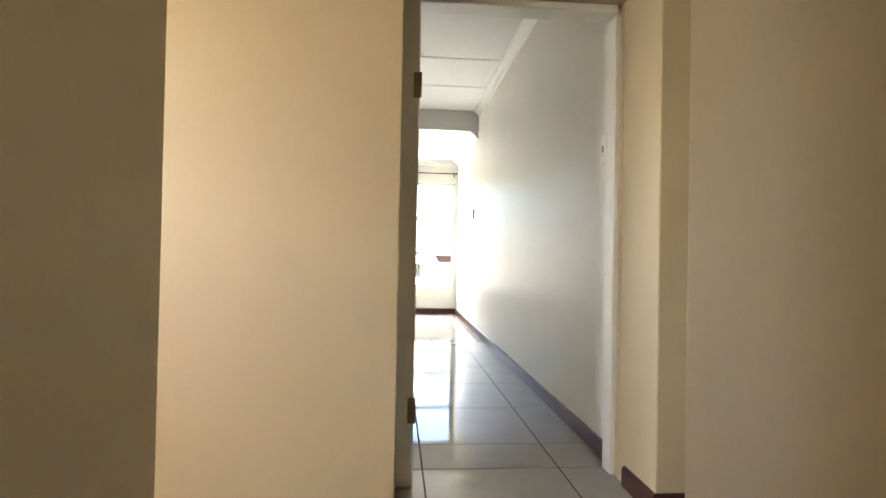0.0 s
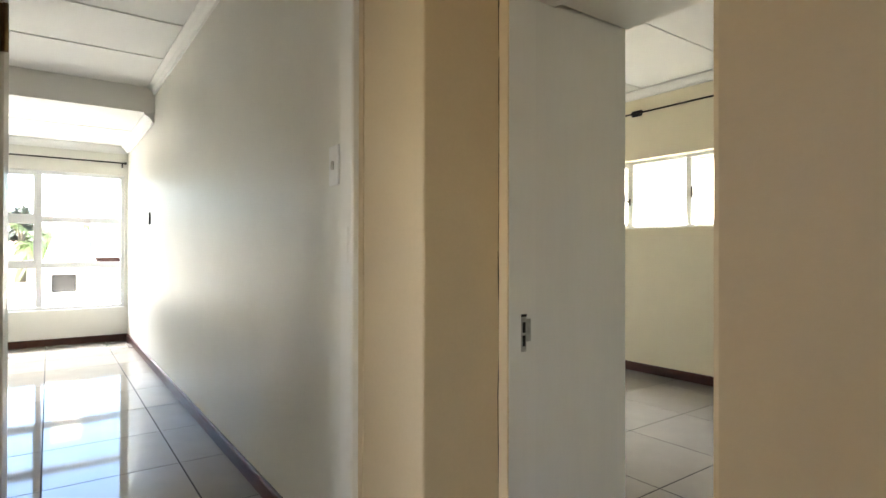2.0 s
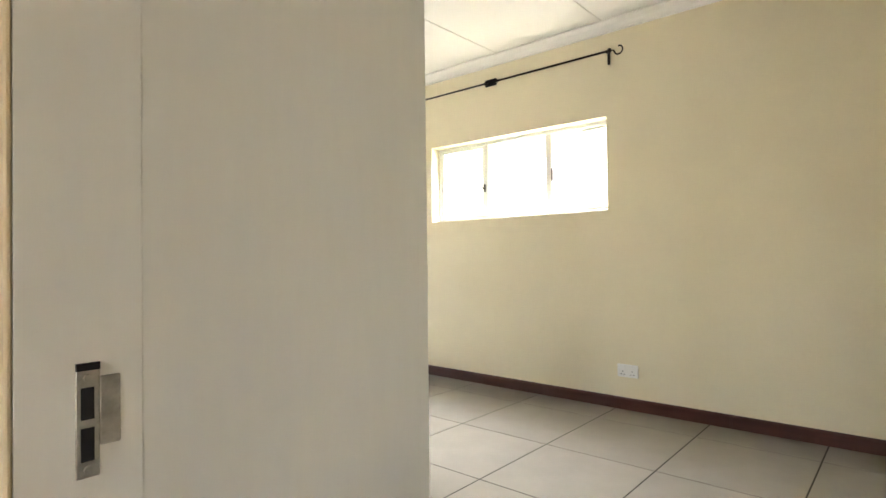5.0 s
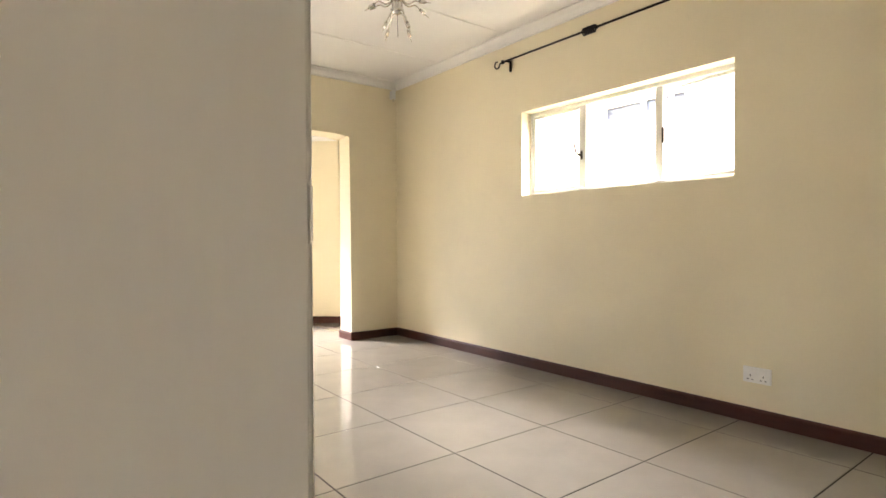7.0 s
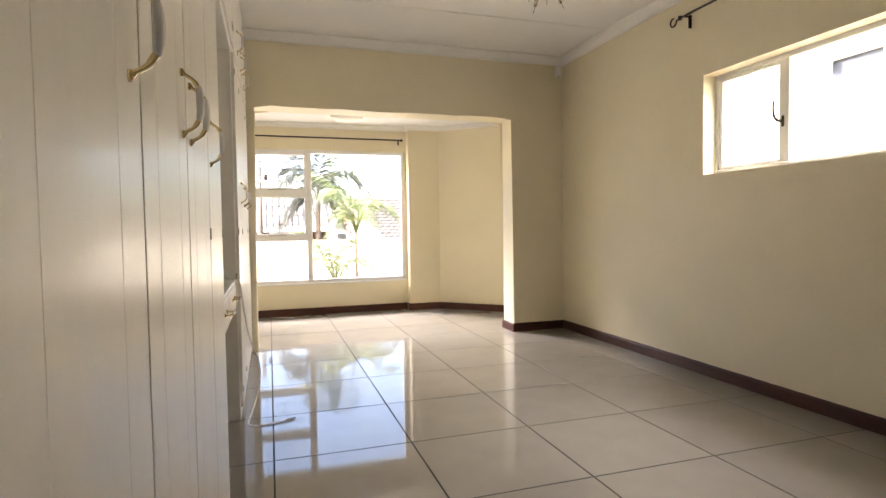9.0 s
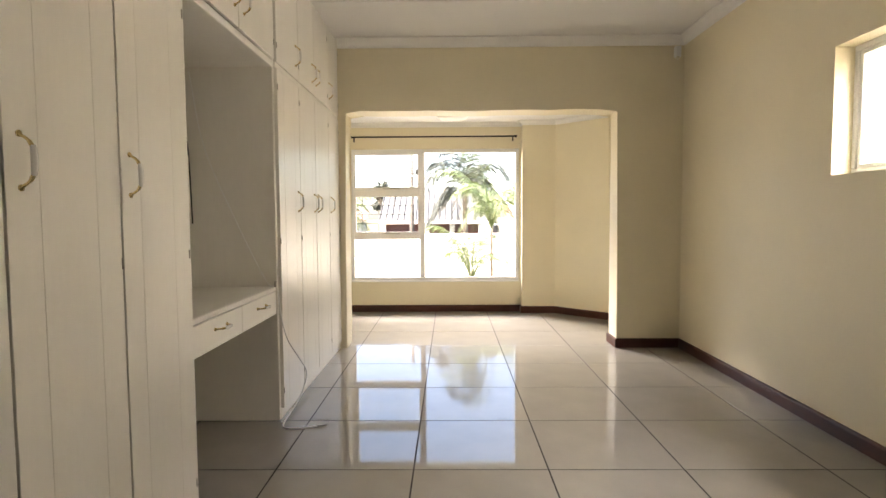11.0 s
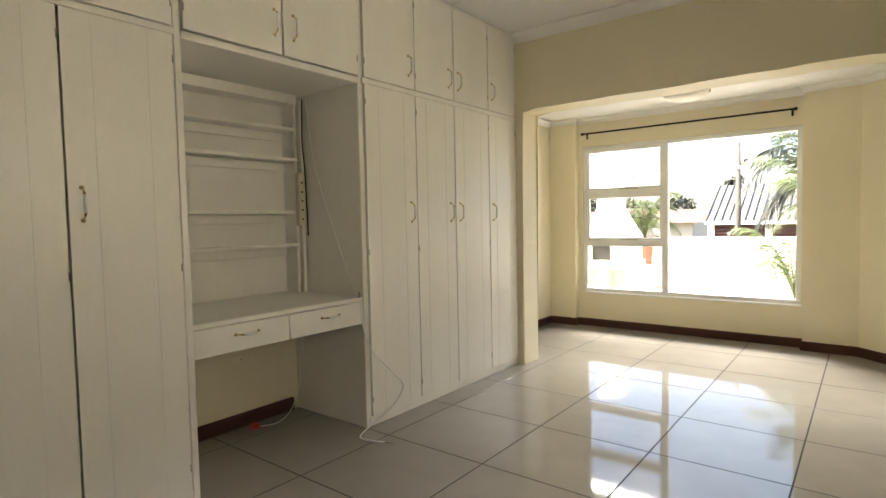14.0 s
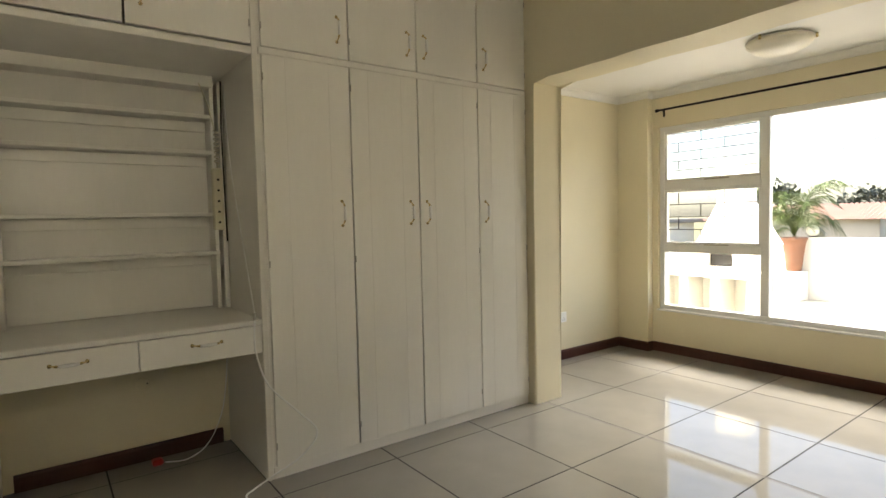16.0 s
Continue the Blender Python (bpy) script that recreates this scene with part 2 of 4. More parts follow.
def smooth_path(pts, n=8):
    """Catmull-Rom through the points."""
    p = [Vector(q) for q in pts]
    p = [p[0] * 2 - p[1]] + p + [p[-1] * 2 - p[-2]]
    out = []
    for i in range(1, len(p) - 2):
        for k in range(n):
            t = k / n
            out.append(0.5 * (2 * p[i] + (p[i + 1] - p[i - 1]) * t + (2 * p[i - 1] - 5 * p[i] + 4 * p[i + 1] - p[i + 2]) * t * t + (3 * p[i] - p[i - 1] - 3 * p[i + 1] + p[i + 2]) * t ** 3))
    return out + [p[-2]]


def structure(name, bm, material, label, category="wall"):
    return tagged(part(name, bm, material), label, category, kind="structure")


# ---- the shell: walls, ceilings, floors ----
CEIL, BAY_CEIL, TOP = 2.66, 2.27, 2.80
EAST, NORTH, WARD = 2.17, 1.715, -0.80

structure("wall_east", boxes(
    ((EAST, -4.35, -0.1), (EAST + 0.23, 2.76, 1.355)), ((EAST, -4.35, 2.015), (EAST + 0.23, 2.76, TOP)),
    ((EAST, -4.35, 1.355), (EAST + 0.23, -1.76, 2.015)), ((EAST, -0.12, 1.355), (EAST + 0.23, 2.76, 2.015))),
    M_CREAM, "cream painted plaster wall with a high window")
# piers and beam round the bay opening, in one plastered wall with a wavy soffit
wave = random.Random(17)
soffit = [(1.625 - 2.36 * k / 16, 2.058 + (wave.uniform(-0.005, 0.005) if 0 < k < 16 else 0.0)) for k in range(17)]
outline = [(-1.45, -0.1), (-1.45, TOP), (EAST + 0.06, TOP), (EAST + 0.06, -0.1), (1.625, -0.1), *soffit, (-0.735, -0.1)]
bm = prism(bmesh.new(), outline, NORTH, 1.967)
for v in bm.verts:
    v.co = (v.co.x, v.co.z, v.co.y)
inner = [e for e in bm.edges if all(-0.74 < v.co.x < 1.63 and v.co.z < 2.07 for v in e.verts) and abs(e.verts[0].co.y - e.verts[1].co.y) < 1e-4 and any(v.co.z > -0.05 for v in e.verts)]
bmesh.ops.bevel(bm, geom=inner, offset=0.018, segments=3, affect="EDGES", profile=0.5)
structure("wall_bay_opening", bm, M_CREAM, "cream plastered piers and beam round the bay opening")
structure("wall_partition", boxes(((-1.565, -2.40, -0.1), (-1.45, 4.3, TOP))), [M_PALE], "pale painted wall between two bedrooms")
structure("wall_niche_back", boxes(((-1.45, -2.39, -0.1), (-1.438, NORTH, TOP))), M_CREAM, "cream wall behind the built-in wardrobe")
structure("wall_bay_west", boxes(((-1.45, 1.965, -0.1), (-1.39, 3.75, TOP))), M_CREAM, "cream wall at the side of the bay")
bm = boxes(((-1.39, 3.50, -0.1), (-1.085, 3.75, TOP)), ((-1.085, 3.575, -0.1), (1.03, 3.75, 0.375)), ((-1.085, 3.575, 1.965), (1.03, 3.75, TOP)),
           ((-1.085, 3.575, 0.375), (-1.03, 3.75, 1.965)), ((1.008, 3.575, 0.375), (1.03, 3.75, 1.965)))
prism(bm, [(1.03, 3.46), (1.42, 3.45), (1.42, 3.75), (1.03, 3.75)], -0.1, TOP)
structure("wall_bay_north", bm, M_CREAM, "cream bay wall with a wide window")
bm = bmesh.new()
prism(bm, [(1.42, 3.45), (EAST, 2.76), (EAST + 0.23, 2.76), (EAST + 0.23, 3.0), (1.55, 3.75), (1.42, 3.75)], -0.1, TOP)
structure("wall_bay_splay", bm, M_CREAM, "cream angled wall of the bay")
structure("wall_south", boxes(((-1.16, -4.5, -0.1), (EAST + 0.23, -4.35, TOP))), M_CREAM, "cream wall behind the doorway")

# doorway between passage and bedroom, in a wall across x
DOOR_N, DOOR_S, DOOR_H = -2.778, -3.62, 1.875
END = -2.737
structure("wall_doorway", boxes(
    ((-1.30, -4.5, -0.1), (-1.16, DOOR_S - 0.04, TOP)), ((-1.30, DOOR_S - 0.04, DOOR_H + 0.04), (-1.16, END, TOP))),
    M_LOBBY, "cream wall over the bedroom doorway, tinted tan for warm shade")
bm = bmesh.new()
box(bm, (-1.594, END, -0.1), (-1.322, -2.40, TOP), 0.006, seg=2)
box(bm, (-1.594, -2.40, -0.1), (-1.565, -2.28, TOP))
box(bm, (-2.53, END + 0.002, 2.01), (-1.594, -2.28, TOP))
structure("wall_lobby_end", bm, M_LOBBY, "cream wall between two doorways, tinted tan for warm shade")
bm = bmesh.new()
box(bm, (-4.7, END, -0.1), (-2.53, -2.28, TOP), 0.006, seg=2)
structure("wall_lobby_west", bm, M_LOBBY, "cream wall beside the far bedroom doorway, tinted tan for warm shade")
bm = bmesh.new()
box(bm, (-2.04, -7.2, -0.1), (-1.30, -3.732, TOP), 0.006, seg=2)
structure("wall_passage_east", bm, M_LOBBY, "cream passage wall with a worn corner, tinted tan for warm shade")
bm = bmesh.new()
box(bm, (-3.04, -7.2, -0.1), (-2.91, -3.74, TOP), 0.006, seg=2)
structure("wall_passage_west", bm, M_LOBBY, "cream passage wall, tinted tan for warm shade")
# Both openings are added out of sight to let light into the lobby.
structure("wall_lobby_far", boxes(
    ((-4.85, -4.6, -0.1), (-4.7, -2.28, 1.0)), ((-4.85, -4.6, 1.9), (-4.7, -2.28, TOP)), ((-4.85, -4.6, 1.0), (-4.7, -4.45, 1.9)),
    ((-4.85, -3.85, 1.0), (-4.7, -3.35, 1.9)), ((-4.85, -2.82, 1.0), (-4.7, -2.28, 1.9)), ((-4.7, -4.75, -0.1), (-3.04, -4.6, TOP))),
    M_LOBBY, "unseen cream wall tinted tan, its two openings added to light the lobby")
structure("wall_passage_south", boxes(((-3.04, -7.35, -0.1), (-1.30, -7.2, TOP))), M_LOBBY, "cream wall closing the passage, tinted tan for warm shade")

# far bedroom
B2N = 4.10
structure("wall_far_bedroom_north", boxes(((-4.7, B2N, -0.1), (-1.565, B2N + 0.2, 0.42)), ((-4.7, B2N, 2.09), (-1.565, B2N + 0.2, TOP)), ((-4.7, B2N, 0.42), (-3.5, B2N + 0.2, 2.09)), ((-1.60, B2N, 0.42), (-1.565, B2N + 0.2, 2.09))),
          M_PALE, "pale wall under a wide bedroom window")
structure("wall_far_bedroom_west", boxes(((-4.85, -2.28, -0.1), (-4.7, B2N + 0.2, TOP))), M_PALE, "pale bedroom wall")
bm = boxes(((-4.7, -2.28, 2.69), (-1.565, 1.96, 2.80)), ((-4.7, 1.96, 2.45), (-1.565, B2N, 2.80)), ((-4.7, 1.93, 2.45), (-1.565, 1.96, 2.69)))
for y, z in ((-1.6, 2.69), (-0.7, 2.69), (0.2, 2.69), (1.0, 2.69), (2.95, 2.45)):
    box(bm, (-4.7, y - 0.022, z - 0.007), (-1.565, y + 0.022, z - 0.0005), 0.003)
structure("ceiling_far_bedroom", bm, M_CEIL, "white boarded ceiling with cover strips and a drop", "ceiling")

# main ceiling with cover strips, bay ceiling, passage ceiling
bm = boxes(((-1.565, -4.5, CEIL), (EAST + 0.23, NORTH + 0.01, TOP + 0.02)))
for y in (-3.5, -2.62, -1.75, -0.87, 0.015, 0.9):
    box(bm, (-0.8, y - 0.02, CEIL - 0.006), (EAST, y + 0.02, CEIL - 0.0005), 0.003)
structure("ceiling", bm, M_CEIL, "white boarded ceiling with thin cover strips", "ceiling")
structure("ceiling_bay", boxes(((-1.39, 1.96, BAY_CEIL), (EAST, 3.75, TOP + 0.02))), M_CEIL, "white lowered ceiling in the bay", "ceiling")
structure("ceiling_passage", boxes(((-4.85, -7.35, 2.62), (-1.302, -2.29, TOP + 0.03))), M_CEIL, "white passage ceiling", "ceiling")
# The unseen west overhang is added to keep sun off the lobby openings.
structure("roof_slab", boxes(((-6.4, -7.6, TOP + 0.04), (EAST + 0.6, 4.35, TOP + 0.25))), M_WHITEWALL, "pale roof slab over the rooms, run out west to shade the lobby openings", "roof")

COVE = [(0, 0), (-0.085, 0), (-0.085, -0.012), (-0.07, -0.02), (-0.045, -0.035), (-0.025, -0.06), (-0.018, -0.08), (0, -0.085)]
bm = bmesh.new()
sweep(bm, [(WARD + 0.02, NORTH, CEIL), (EAST, NORTH, CEIL), (EAST, -4.35, CEIL)], [(-a * 0.85, b * 0.85) for a, b in COVE])
structure("cornice", bm, M_CEIL, "white coved plaster cornice", "cornice")
bm = bmesh.new()
sweep(bm, [(-1.39, 1.97, BAY_CEIL), (-1.39, 3.50, BAY_CEIL), (-1.085, 3.50, BAY_CEIL), (-1.085, 3.575, BAY_CEIL), (1.03, 3.575, BAY_CEIL), (1.03, 3.46, BAY_CEIL), (1.42, 3.45, BAY_CEIL), (EAST, 2.76, BAY_CEIL), (EAST, 1.97, BAY_CEIL)],
      [(-a * 0.6, b * 0.6) for a, b in COVE])
structure("cornice_bay", bm, M_CEIL, "white coved cornice in the bay", "cornice")
bm = bmesh.new()
sweep(bm, [(-4.7, B2N, 2.45), (-1.565, B2N, 2.45), (-1.565, 1.96, 2.45)], [(-a, b) for a, b in COVE])
sweep(bm, [(-1.565, 1.93, 2.69), (-1.565, -2.28, 2.69)], [(-a * 0.8, b * 0.8) for a, b in COVE])
structure("cornice_far_bedroom", bm, M_CEIL, "white coved cornice in the far bedroom", "cornice")

# skirting boards
SK = [(0, 0), (0.016, 0), (0.016, 0.066), (0.012, 0.076), (0.004, 0.08), (0, 0.08)]
def skirting(name, path, label):
    bm = bmesh.new()
    sweep(bm, path, SK)
    return structure(name, bm, M_SKIRT, label, "skirting")


skirting("baseboard", [(1.625, 1.965, 0), (1.625, NORTH, 0), (EAST, NORTH, 0), (EAST, -4.35, 0), (-1.16, -4.35, 0)], "dark brown varnished wooden skirting board")
skirting("baseboard_bay", [(-1.39, 1.97, 0), (-1.39, 3.50, 0), (-1.085, 3.50, 0), (-1.085, 3.575, 0), (1.03, 3.575, 0), (1.03, 3.46, 0), (1.42, 3.45, 0), (EAST, 2.76, 0), (EAST, 1.97, 0)], "dark brown wooden skirting round the bay")
skirting("baseboard_far_bedroom", [(-4.7, B2N, 0), (-1.565, B2N, 0), (-1.565, -2.27, 0)], "dark brown wooden skirting in the far bedroom")
skirting("baseboard_niche", [(-1.438, -0.96, 0), (-1.438, -0.04, 0)], "dark brown skirting under the desk")
skirting("baseboard_lobby", [(-4.7, END, 0), (-2.532, END, 0)], "dark brown skirting in the lobby")
skirting("baseboard_lobby_end", [(-1.594, -2.48, 0), (-1.594, END, 0), (-1.345, END, 0)], "short dark brown skirting between doorways")

# window sills of plaster are part of the walls; frames and panes follow
def bars(bm, x0, x1, z0, z1, y, rows, r=0.0045):
    """Thin burglar bars laid like brick courses."""
    h = (z1 - z0) / rows
    for k in range(rows + 1):
        tube(bm, [(x0, y, z0 + k * h), (x1, y, z0 + k * h)], r, 5)
    for k in range(rows):
        for q in ((0.28, 0.72) if k % 2 else (0.5,)):
            x = x0 + (x1 - x0) * q
            tube(bm, [(x, y, z0 + k * h), (x, y, z0 + (k + 1) * h)], r, 5)
    return bm


def stay(bm, x, y, z, length=0.2):
    """A flat casement stay lying along a window's lower rail."""
    box(bm, (x, y - 0.012, z - 0.006), (x + length, y - 0.004, z + 0.006), 0.002)
    tube(bm, [(x + length * 0.7, y - 0.01, z), (x + length * 0.7, y - 0.03, z + 0.012)], 0.005, 6)
    return bm


def window_north(name, x0, x1, z0, z1, y, mullion, transoms, label, with_bars):
    """A steel window: fixed lights and, west of the mullion, two casements and a fixed light."""
    w = thing(name, ((x0 + x1) / 2, y, z0), label, "window", kind="structure")
    f = 0.042
    bm = boxes(((x0, y, z0), (x1, y + 0.05, z0 + f)), ((x0, y, z1 - f), (x1, y + 0.05, z1)), ((x0, y, z0 + f), (x0 + f, y + 0.05, z1 - f)), ((x1 - f, y, z0 + f), (x1, y + 0.05, z1 - f)), bevel=0.004)
    part("window_frame", bm, M_FRAME, w)
    part("mullion", boxes(((mullion - 0.03, y - 0.004, z0 + f), (mullion + 0.03, y + 0.054, z1 - f)), bevel=0.004), M_FRAME, w)
    a, b = x0 + f, mullion - 0.03
    zs = [z0 + f, *transoms, z1 - f]
    for t in transoms:
        part("transom", boxes(((a, y - 0.002, t - 0.034), (b, y + 0.052, t + 0.034)), bevel=0.004), M_FRAME, w)
    for k in range(len(zs) - 1):
        lo, hi = zs[k] + (0.034 if k else 0), zs[k + 1] - (0.034 if k < len(zs) - 2 else 0)
        if k:
            g = 0.022
            sash = part("sash", boxes(((a, y + 0.006, lo), (b, y + 0.04, lo + g)), ((a, y + 0.006, hi - g), (b, y + 0.04, hi)), ((a, y + 0.006, lo + g), (a + g, y + 0.04, hi - g)), ((b - g, y + 0.006, lo + g), (b, y + 0.04, hi - g)), bevel=0.003), M_FRAME, w)
            bm = bmesh.new()
            stay(bm, a + (b - a) * 0.45, y + 0.004, lo + 0.004)
            part("stay", bm, M_STEEL, sash, "grey metal window stay")
            if with_bars:
                part("burglar_bars", bars(bmesh.new(), a - 0.16, b - 0.06, lo + 0.02, hi - 0.02, y + 0.075, 5 if k == 2 else 4), M_IRON, w, "thin dark burglar bars")
        p = part("pane", boxes(((a, y + 0.02, lo), (b, y + 0.024, hi))), M_GLASS, w)
        p.visible_shadow = False
    p = part("pane", boxes(((mullion + 0.03, y + 0.02, z0 + f), (x1 - f, y + 0.024, z1 - f))), M_GLASS, w)
    p.visible_shadow = False
    part("window_sill", boxes(((x0 - 0.01, y - 0.035, z0 - 0.012), (x1 + 0.01, y + 0.02, z0 + 0.004)), bevel=0.004), M_FRAME, w)
    return w


window_north("window_1", -1.03, 1.008, 0.375, 1.965, 3.60, -0.16, (0.915, 1.455), "white steel bay window with burglar bars behind casements", True)
window_north("window_2", -3.5, -1.60, 0.42, 2.09, B2N + 0.04, -2.48, (0.96, 1.51), "white steel window in the far bedroom", False)

# the far bedroom's eastern lights have transoms too
w2 = bpy.data.objects["window_2"]
for t in (0.96, 1.51):
    part("transom", boxes(((-2.45, B2N + 0.038, t - 0.034), (-1.642, B2N + 0.092, t + 0.034)), bevel=0.004), M_FRAME, w2)
bm = bmesh.new()
stay(bm, -2.1, B2N + 0.04, 0.47)
stay(bm, -2.1, B2N + 0.04, 1.0)
part("stay", bm, M_STEEL, w2, "grey metal window stay")

# high window in the east wall: three lights, the south one ajar
hw = thing("window_3", (EAST + 0.1, -0.95, 1.355), "white steel high window with one casement ajar", "window", kind="structure")
hx, hy0, hy1, hz0, hz1 = EAST + 0.10, -1.76, -0.12, 1.355, 2.015
part("window_frame", boxes(((hx, hy0, hz0), (hx + 0.04, hy1, hz0 + 0.03)), ((hx, hy0, hz1 - 0.03), (hx + 0.04, hy1, hz1)), ((hx, hy0, hz0 + 0.03), (hx + 0.04, hy0 + 0.03, hz1 - 0.03)), ((hx, hy1 - 0.03, hz0 + 0.03), (hx + 0.04, hy1, hz1 - 0.03)), bevel=0.004), M_FRAME, hw)
for y in (-0.645, -1.245):
    part("mullion", boxes(((hx - 0.003, y - 0.027, hz0 + 0.03), (hx + 0.043, y + 0.027, hz1 - 0.03)), bevel=0.004), M_FRAME, hw)


def side_sash(y0, y1, turn):
    g = 0.022
    bm = boxes(((hx + 0.008, y0, hz0 + 0.03), (hx + 0.034, y1, hz0 + 0.03 + g)), ((hx + 0.008, y0, hz1 - 0.03 - g), (hx + 0.034, y1, hz1 - 0.03)), ((hx + 0.008, y0, hz0 + 0.03 + g), (hx + 0.034, y0 + g, hz1 - 0.03 - g)), ((hx + 0.008, y1 - g, hz0 + 0.03 + g), (hx + 0.034, y1, hz1 - 0.03 - g)), bevel=0.003)
    gm = boxes(((hx + 0.018, y0 + g, hz0 + 0.03 + g), (hx + 0.022, y1 - g, hz1 - 0.03 - g)))
    if turn:
        for b in (bm, gm):
            bmesh.ops.rotate(b, verts=b.verts, cent=(hx + 0.03, y0, 0), matrix=Matrix.Rotation(radians(turn), 3, "Z"))
    s = part("sash", bm, M_FRAME, hw)
    part("pane", gm, M_GLASS, s).visible_shadow = False
    return s


s1 = side_sash(-0.618, -0.15, 0)
s2 = side_sash(-1.73, -1.272, -7)
part("pane", boxes(((hx + 0.018, -1.218, hz0 + 0.03), (hx + 0.022, -0.672, hz1 - 0.03))), M_GLASS, hw).visible_shadow = False
bm = bmesh.new()
tube(bm, [(hx - 0.005, -0.632, 1.62), (hx - 0.03, -0.622, 1.625), (hx - 0.035, -0.602, 1.65), (hx - 0.032, -0.590, 1.70), (hx - 0.024, -0.590, 1.75)], [0.008, 0.009, 0.008, 0.007, 0.005], 6)
box(bm, (hx - 0.006, -0.642, 1.59), (hx + 0.004, -0.624, 1.655), 0.002)
part("latch", bm, M_IRON, s1, "dark curved casement latch")
bm = bmesh.new()
box(bm, (hx - 0.012, -1.72, hz0 + 0.024), (hx - 0.004, -1.52, hz0 + 0.036), 0.002)
part("stay", bm, M_STEEL, hw, "grey casement stay on the lower rail")
bm = bmesh.new()
box(bm, (hx - 0.012, -1.282, 1.62), (hx, -1.268, 1.72), 0.003)
part("latch", bm, M_IRON, hw, "small dark casement latch")

# ---- door frames and the open door ----
frame1 = thing("door_frame_1", (-1.26, -3.21, 0), "white painted steel door frame at the bedroom doorway", "door frame", kind="structure")
# Thin added strip: the lobby's warm light is put into its tan colour.
part("jamb_face", boxes(((-1.3365, DOOR_N - 0.0004, 0), (-1.3305, END - 0.003, DOOR_H + 0.04)), bevel=0.002), M_LOBBY, frame1, "lobby face of the frame, tinted tan for the warm light there")
part("strike_jamb", boxes(((-1.330, DOOR_N, 0), (-1.225, END - 0.003, DOOR_H + 0.04)), bevel=0.0004), M_GLOSS, frame1)
part("hinge_jamb", boxes(((-1.334, DOOR_S - 0.04, 0), (-1.145, DOOR_S, DOOR_H + 0.04)), bevel=0.004), M_GLOSS, frame1)
part("head", boxes(((-1.334, DOOR_S, DOOR_H), (-1.145, DOOR_N, DOOR_H + 0.038)), bevel=0.004), M_GLOSS, frame1)
bm = bmesh.new()
for k in range(14):
    z0 = 0.02 + k * 0.14
    tube(bm, [(-1.3345 + 0.002 * math.sin(k * 2.3), END - 0.0015 + 0.003 * math.sin(k * 1.7), z0), (-1.3345 + 0.002 * math.sin(k * 2.3 + 2.3), END - 0.0015 + 0.003 * math.sin(k * 1.7 + 1.7), z0 + 0.14)], 0.0016 + 0.0008 * math.sin(k * 3.1), 5)
part("plaster_crack", bm, M_DARK, frame1, "dark crack between frame and plaster")
# strike plate with two slots
yp = DOOR_N - 0.002
bm = boxes(((-1.2840, yp, 0.850), (-1.2640, yp + 0.003, 0.958)), ((-1.2640, yp, 0.878), (-1.2460, yp + 0.003, 0.944)), bevel=0.001)
strike = part("strike_plate", bm, M_STEEL, frame1, "worn chromed strike plate")
bm = boxes(((-1.2800, yp - 0.001, 0.905), (-1.2690, yp + 0.002, 0.935)), ((-1.2800, yp - 0.001, 0.866), (-1.2690, yp + 0.002, 0.897)), ((-1.2840, yp - 0.001, 0.951), (-1.2640, yp + 0.002, 0.958)))
part("slot", bm, M_DARK, strike)
bm = bmesh.new()
for z in (0.944, 0.858):
    tube(bm, [(-1.2745, yp - 0.0025, z), (-1.2745, yp + 0.002, z)], 0.0035, 8)
part("screw", bm, M_STEEL, strike)

frame2 = thing("door_frame_2", (-2.03, -2.42, 0), "cream painted steel door frame, its door taken off", "door frame", kind="structure")
part("hinge_jamb", boxes(((-2.532, -2.47, 0), (-2.46, -2.285, 2.008)), bevel=0.005), M_GLOSS, frame2)
part("strike_jamb", boxes(((-1.617, -2.37, 0), (-1.567, -2.285, 2.008)), bevel=0.005), M_GLOSS, frame2)
part("head", boxes(((-2.46, -2.40, 1.972), (-1.617, -2.285, 2.006)), bevel=0.005), M_GLOSS, frame2)
for z in (1.55, 0.257):
    bm = boxes(((-2.484, -2.4735, z), (-2.458, -2.469, z + 0.10)), bevel=0.001)
    tube(bm, [(-2.457, -2.474, z), (-2.457, -2.474, z + 0.1)], 0.005, 8)
    part("hinge", bm, M_OLDBRASS, frame2, "dull brass butt hinge")
part("strike_plate", boxes(((-1.6195, -2.345, 1.10), (-1.615, -2.325, 1.215)), bevel=0.001), M_GLOSS, frame2, "painted strike plate")

leaf = thing("door_1", (-1.17, DOOR_S + 0.005, 0), "white painted flush door standing open", "door", kind="structure")
swing = Matrix.Rotation(radians(13.3), 3, "Z")
def leaf_part(name, bm, mat, parent, label=""):
    bmesh.ops.rotate(bm, verts=bm.verts, cent=(-1.17, DOOR_S + 0.005, 0), matrix=swing)
    return part(name, bm, mat, parent, label)


panel = leaf_part("leaf", boxes(((-1.165, DOOR_S - 0.035, 0.012), (-0.375, DOOR_S + 0.005, DOOR_H - 0.005)), bevel=0.003), M_GLOSS, leaf)
bm = bmesh.new()
box(bm, (-0.448, DOOR_S + 0.005, 0.84), (-0.412, DOOR_S + 0.010, 1.00), 0.002)
plate = leaf_part("backplate", bm, M_STEEL, leaf, "aged nickel back plate with keyhole")
bm = bmesh.new()
lx = -0.43
tube(bm, smooth_path([(lx, DOOR_S + 0.008, 0.952), (lx, DOOR_S + 0.045, 0.952), (lx - 0.015, DOOR_S + 0.058, 0.952), (lx - 0.07, DOOR_S + 0.058, 0.948), (lx - 0.105, DOOR_S + 0.052, 0.940), (lx - 0.112, DOOR_S + 0.035, 0.936)], 5), 0.009, 10)
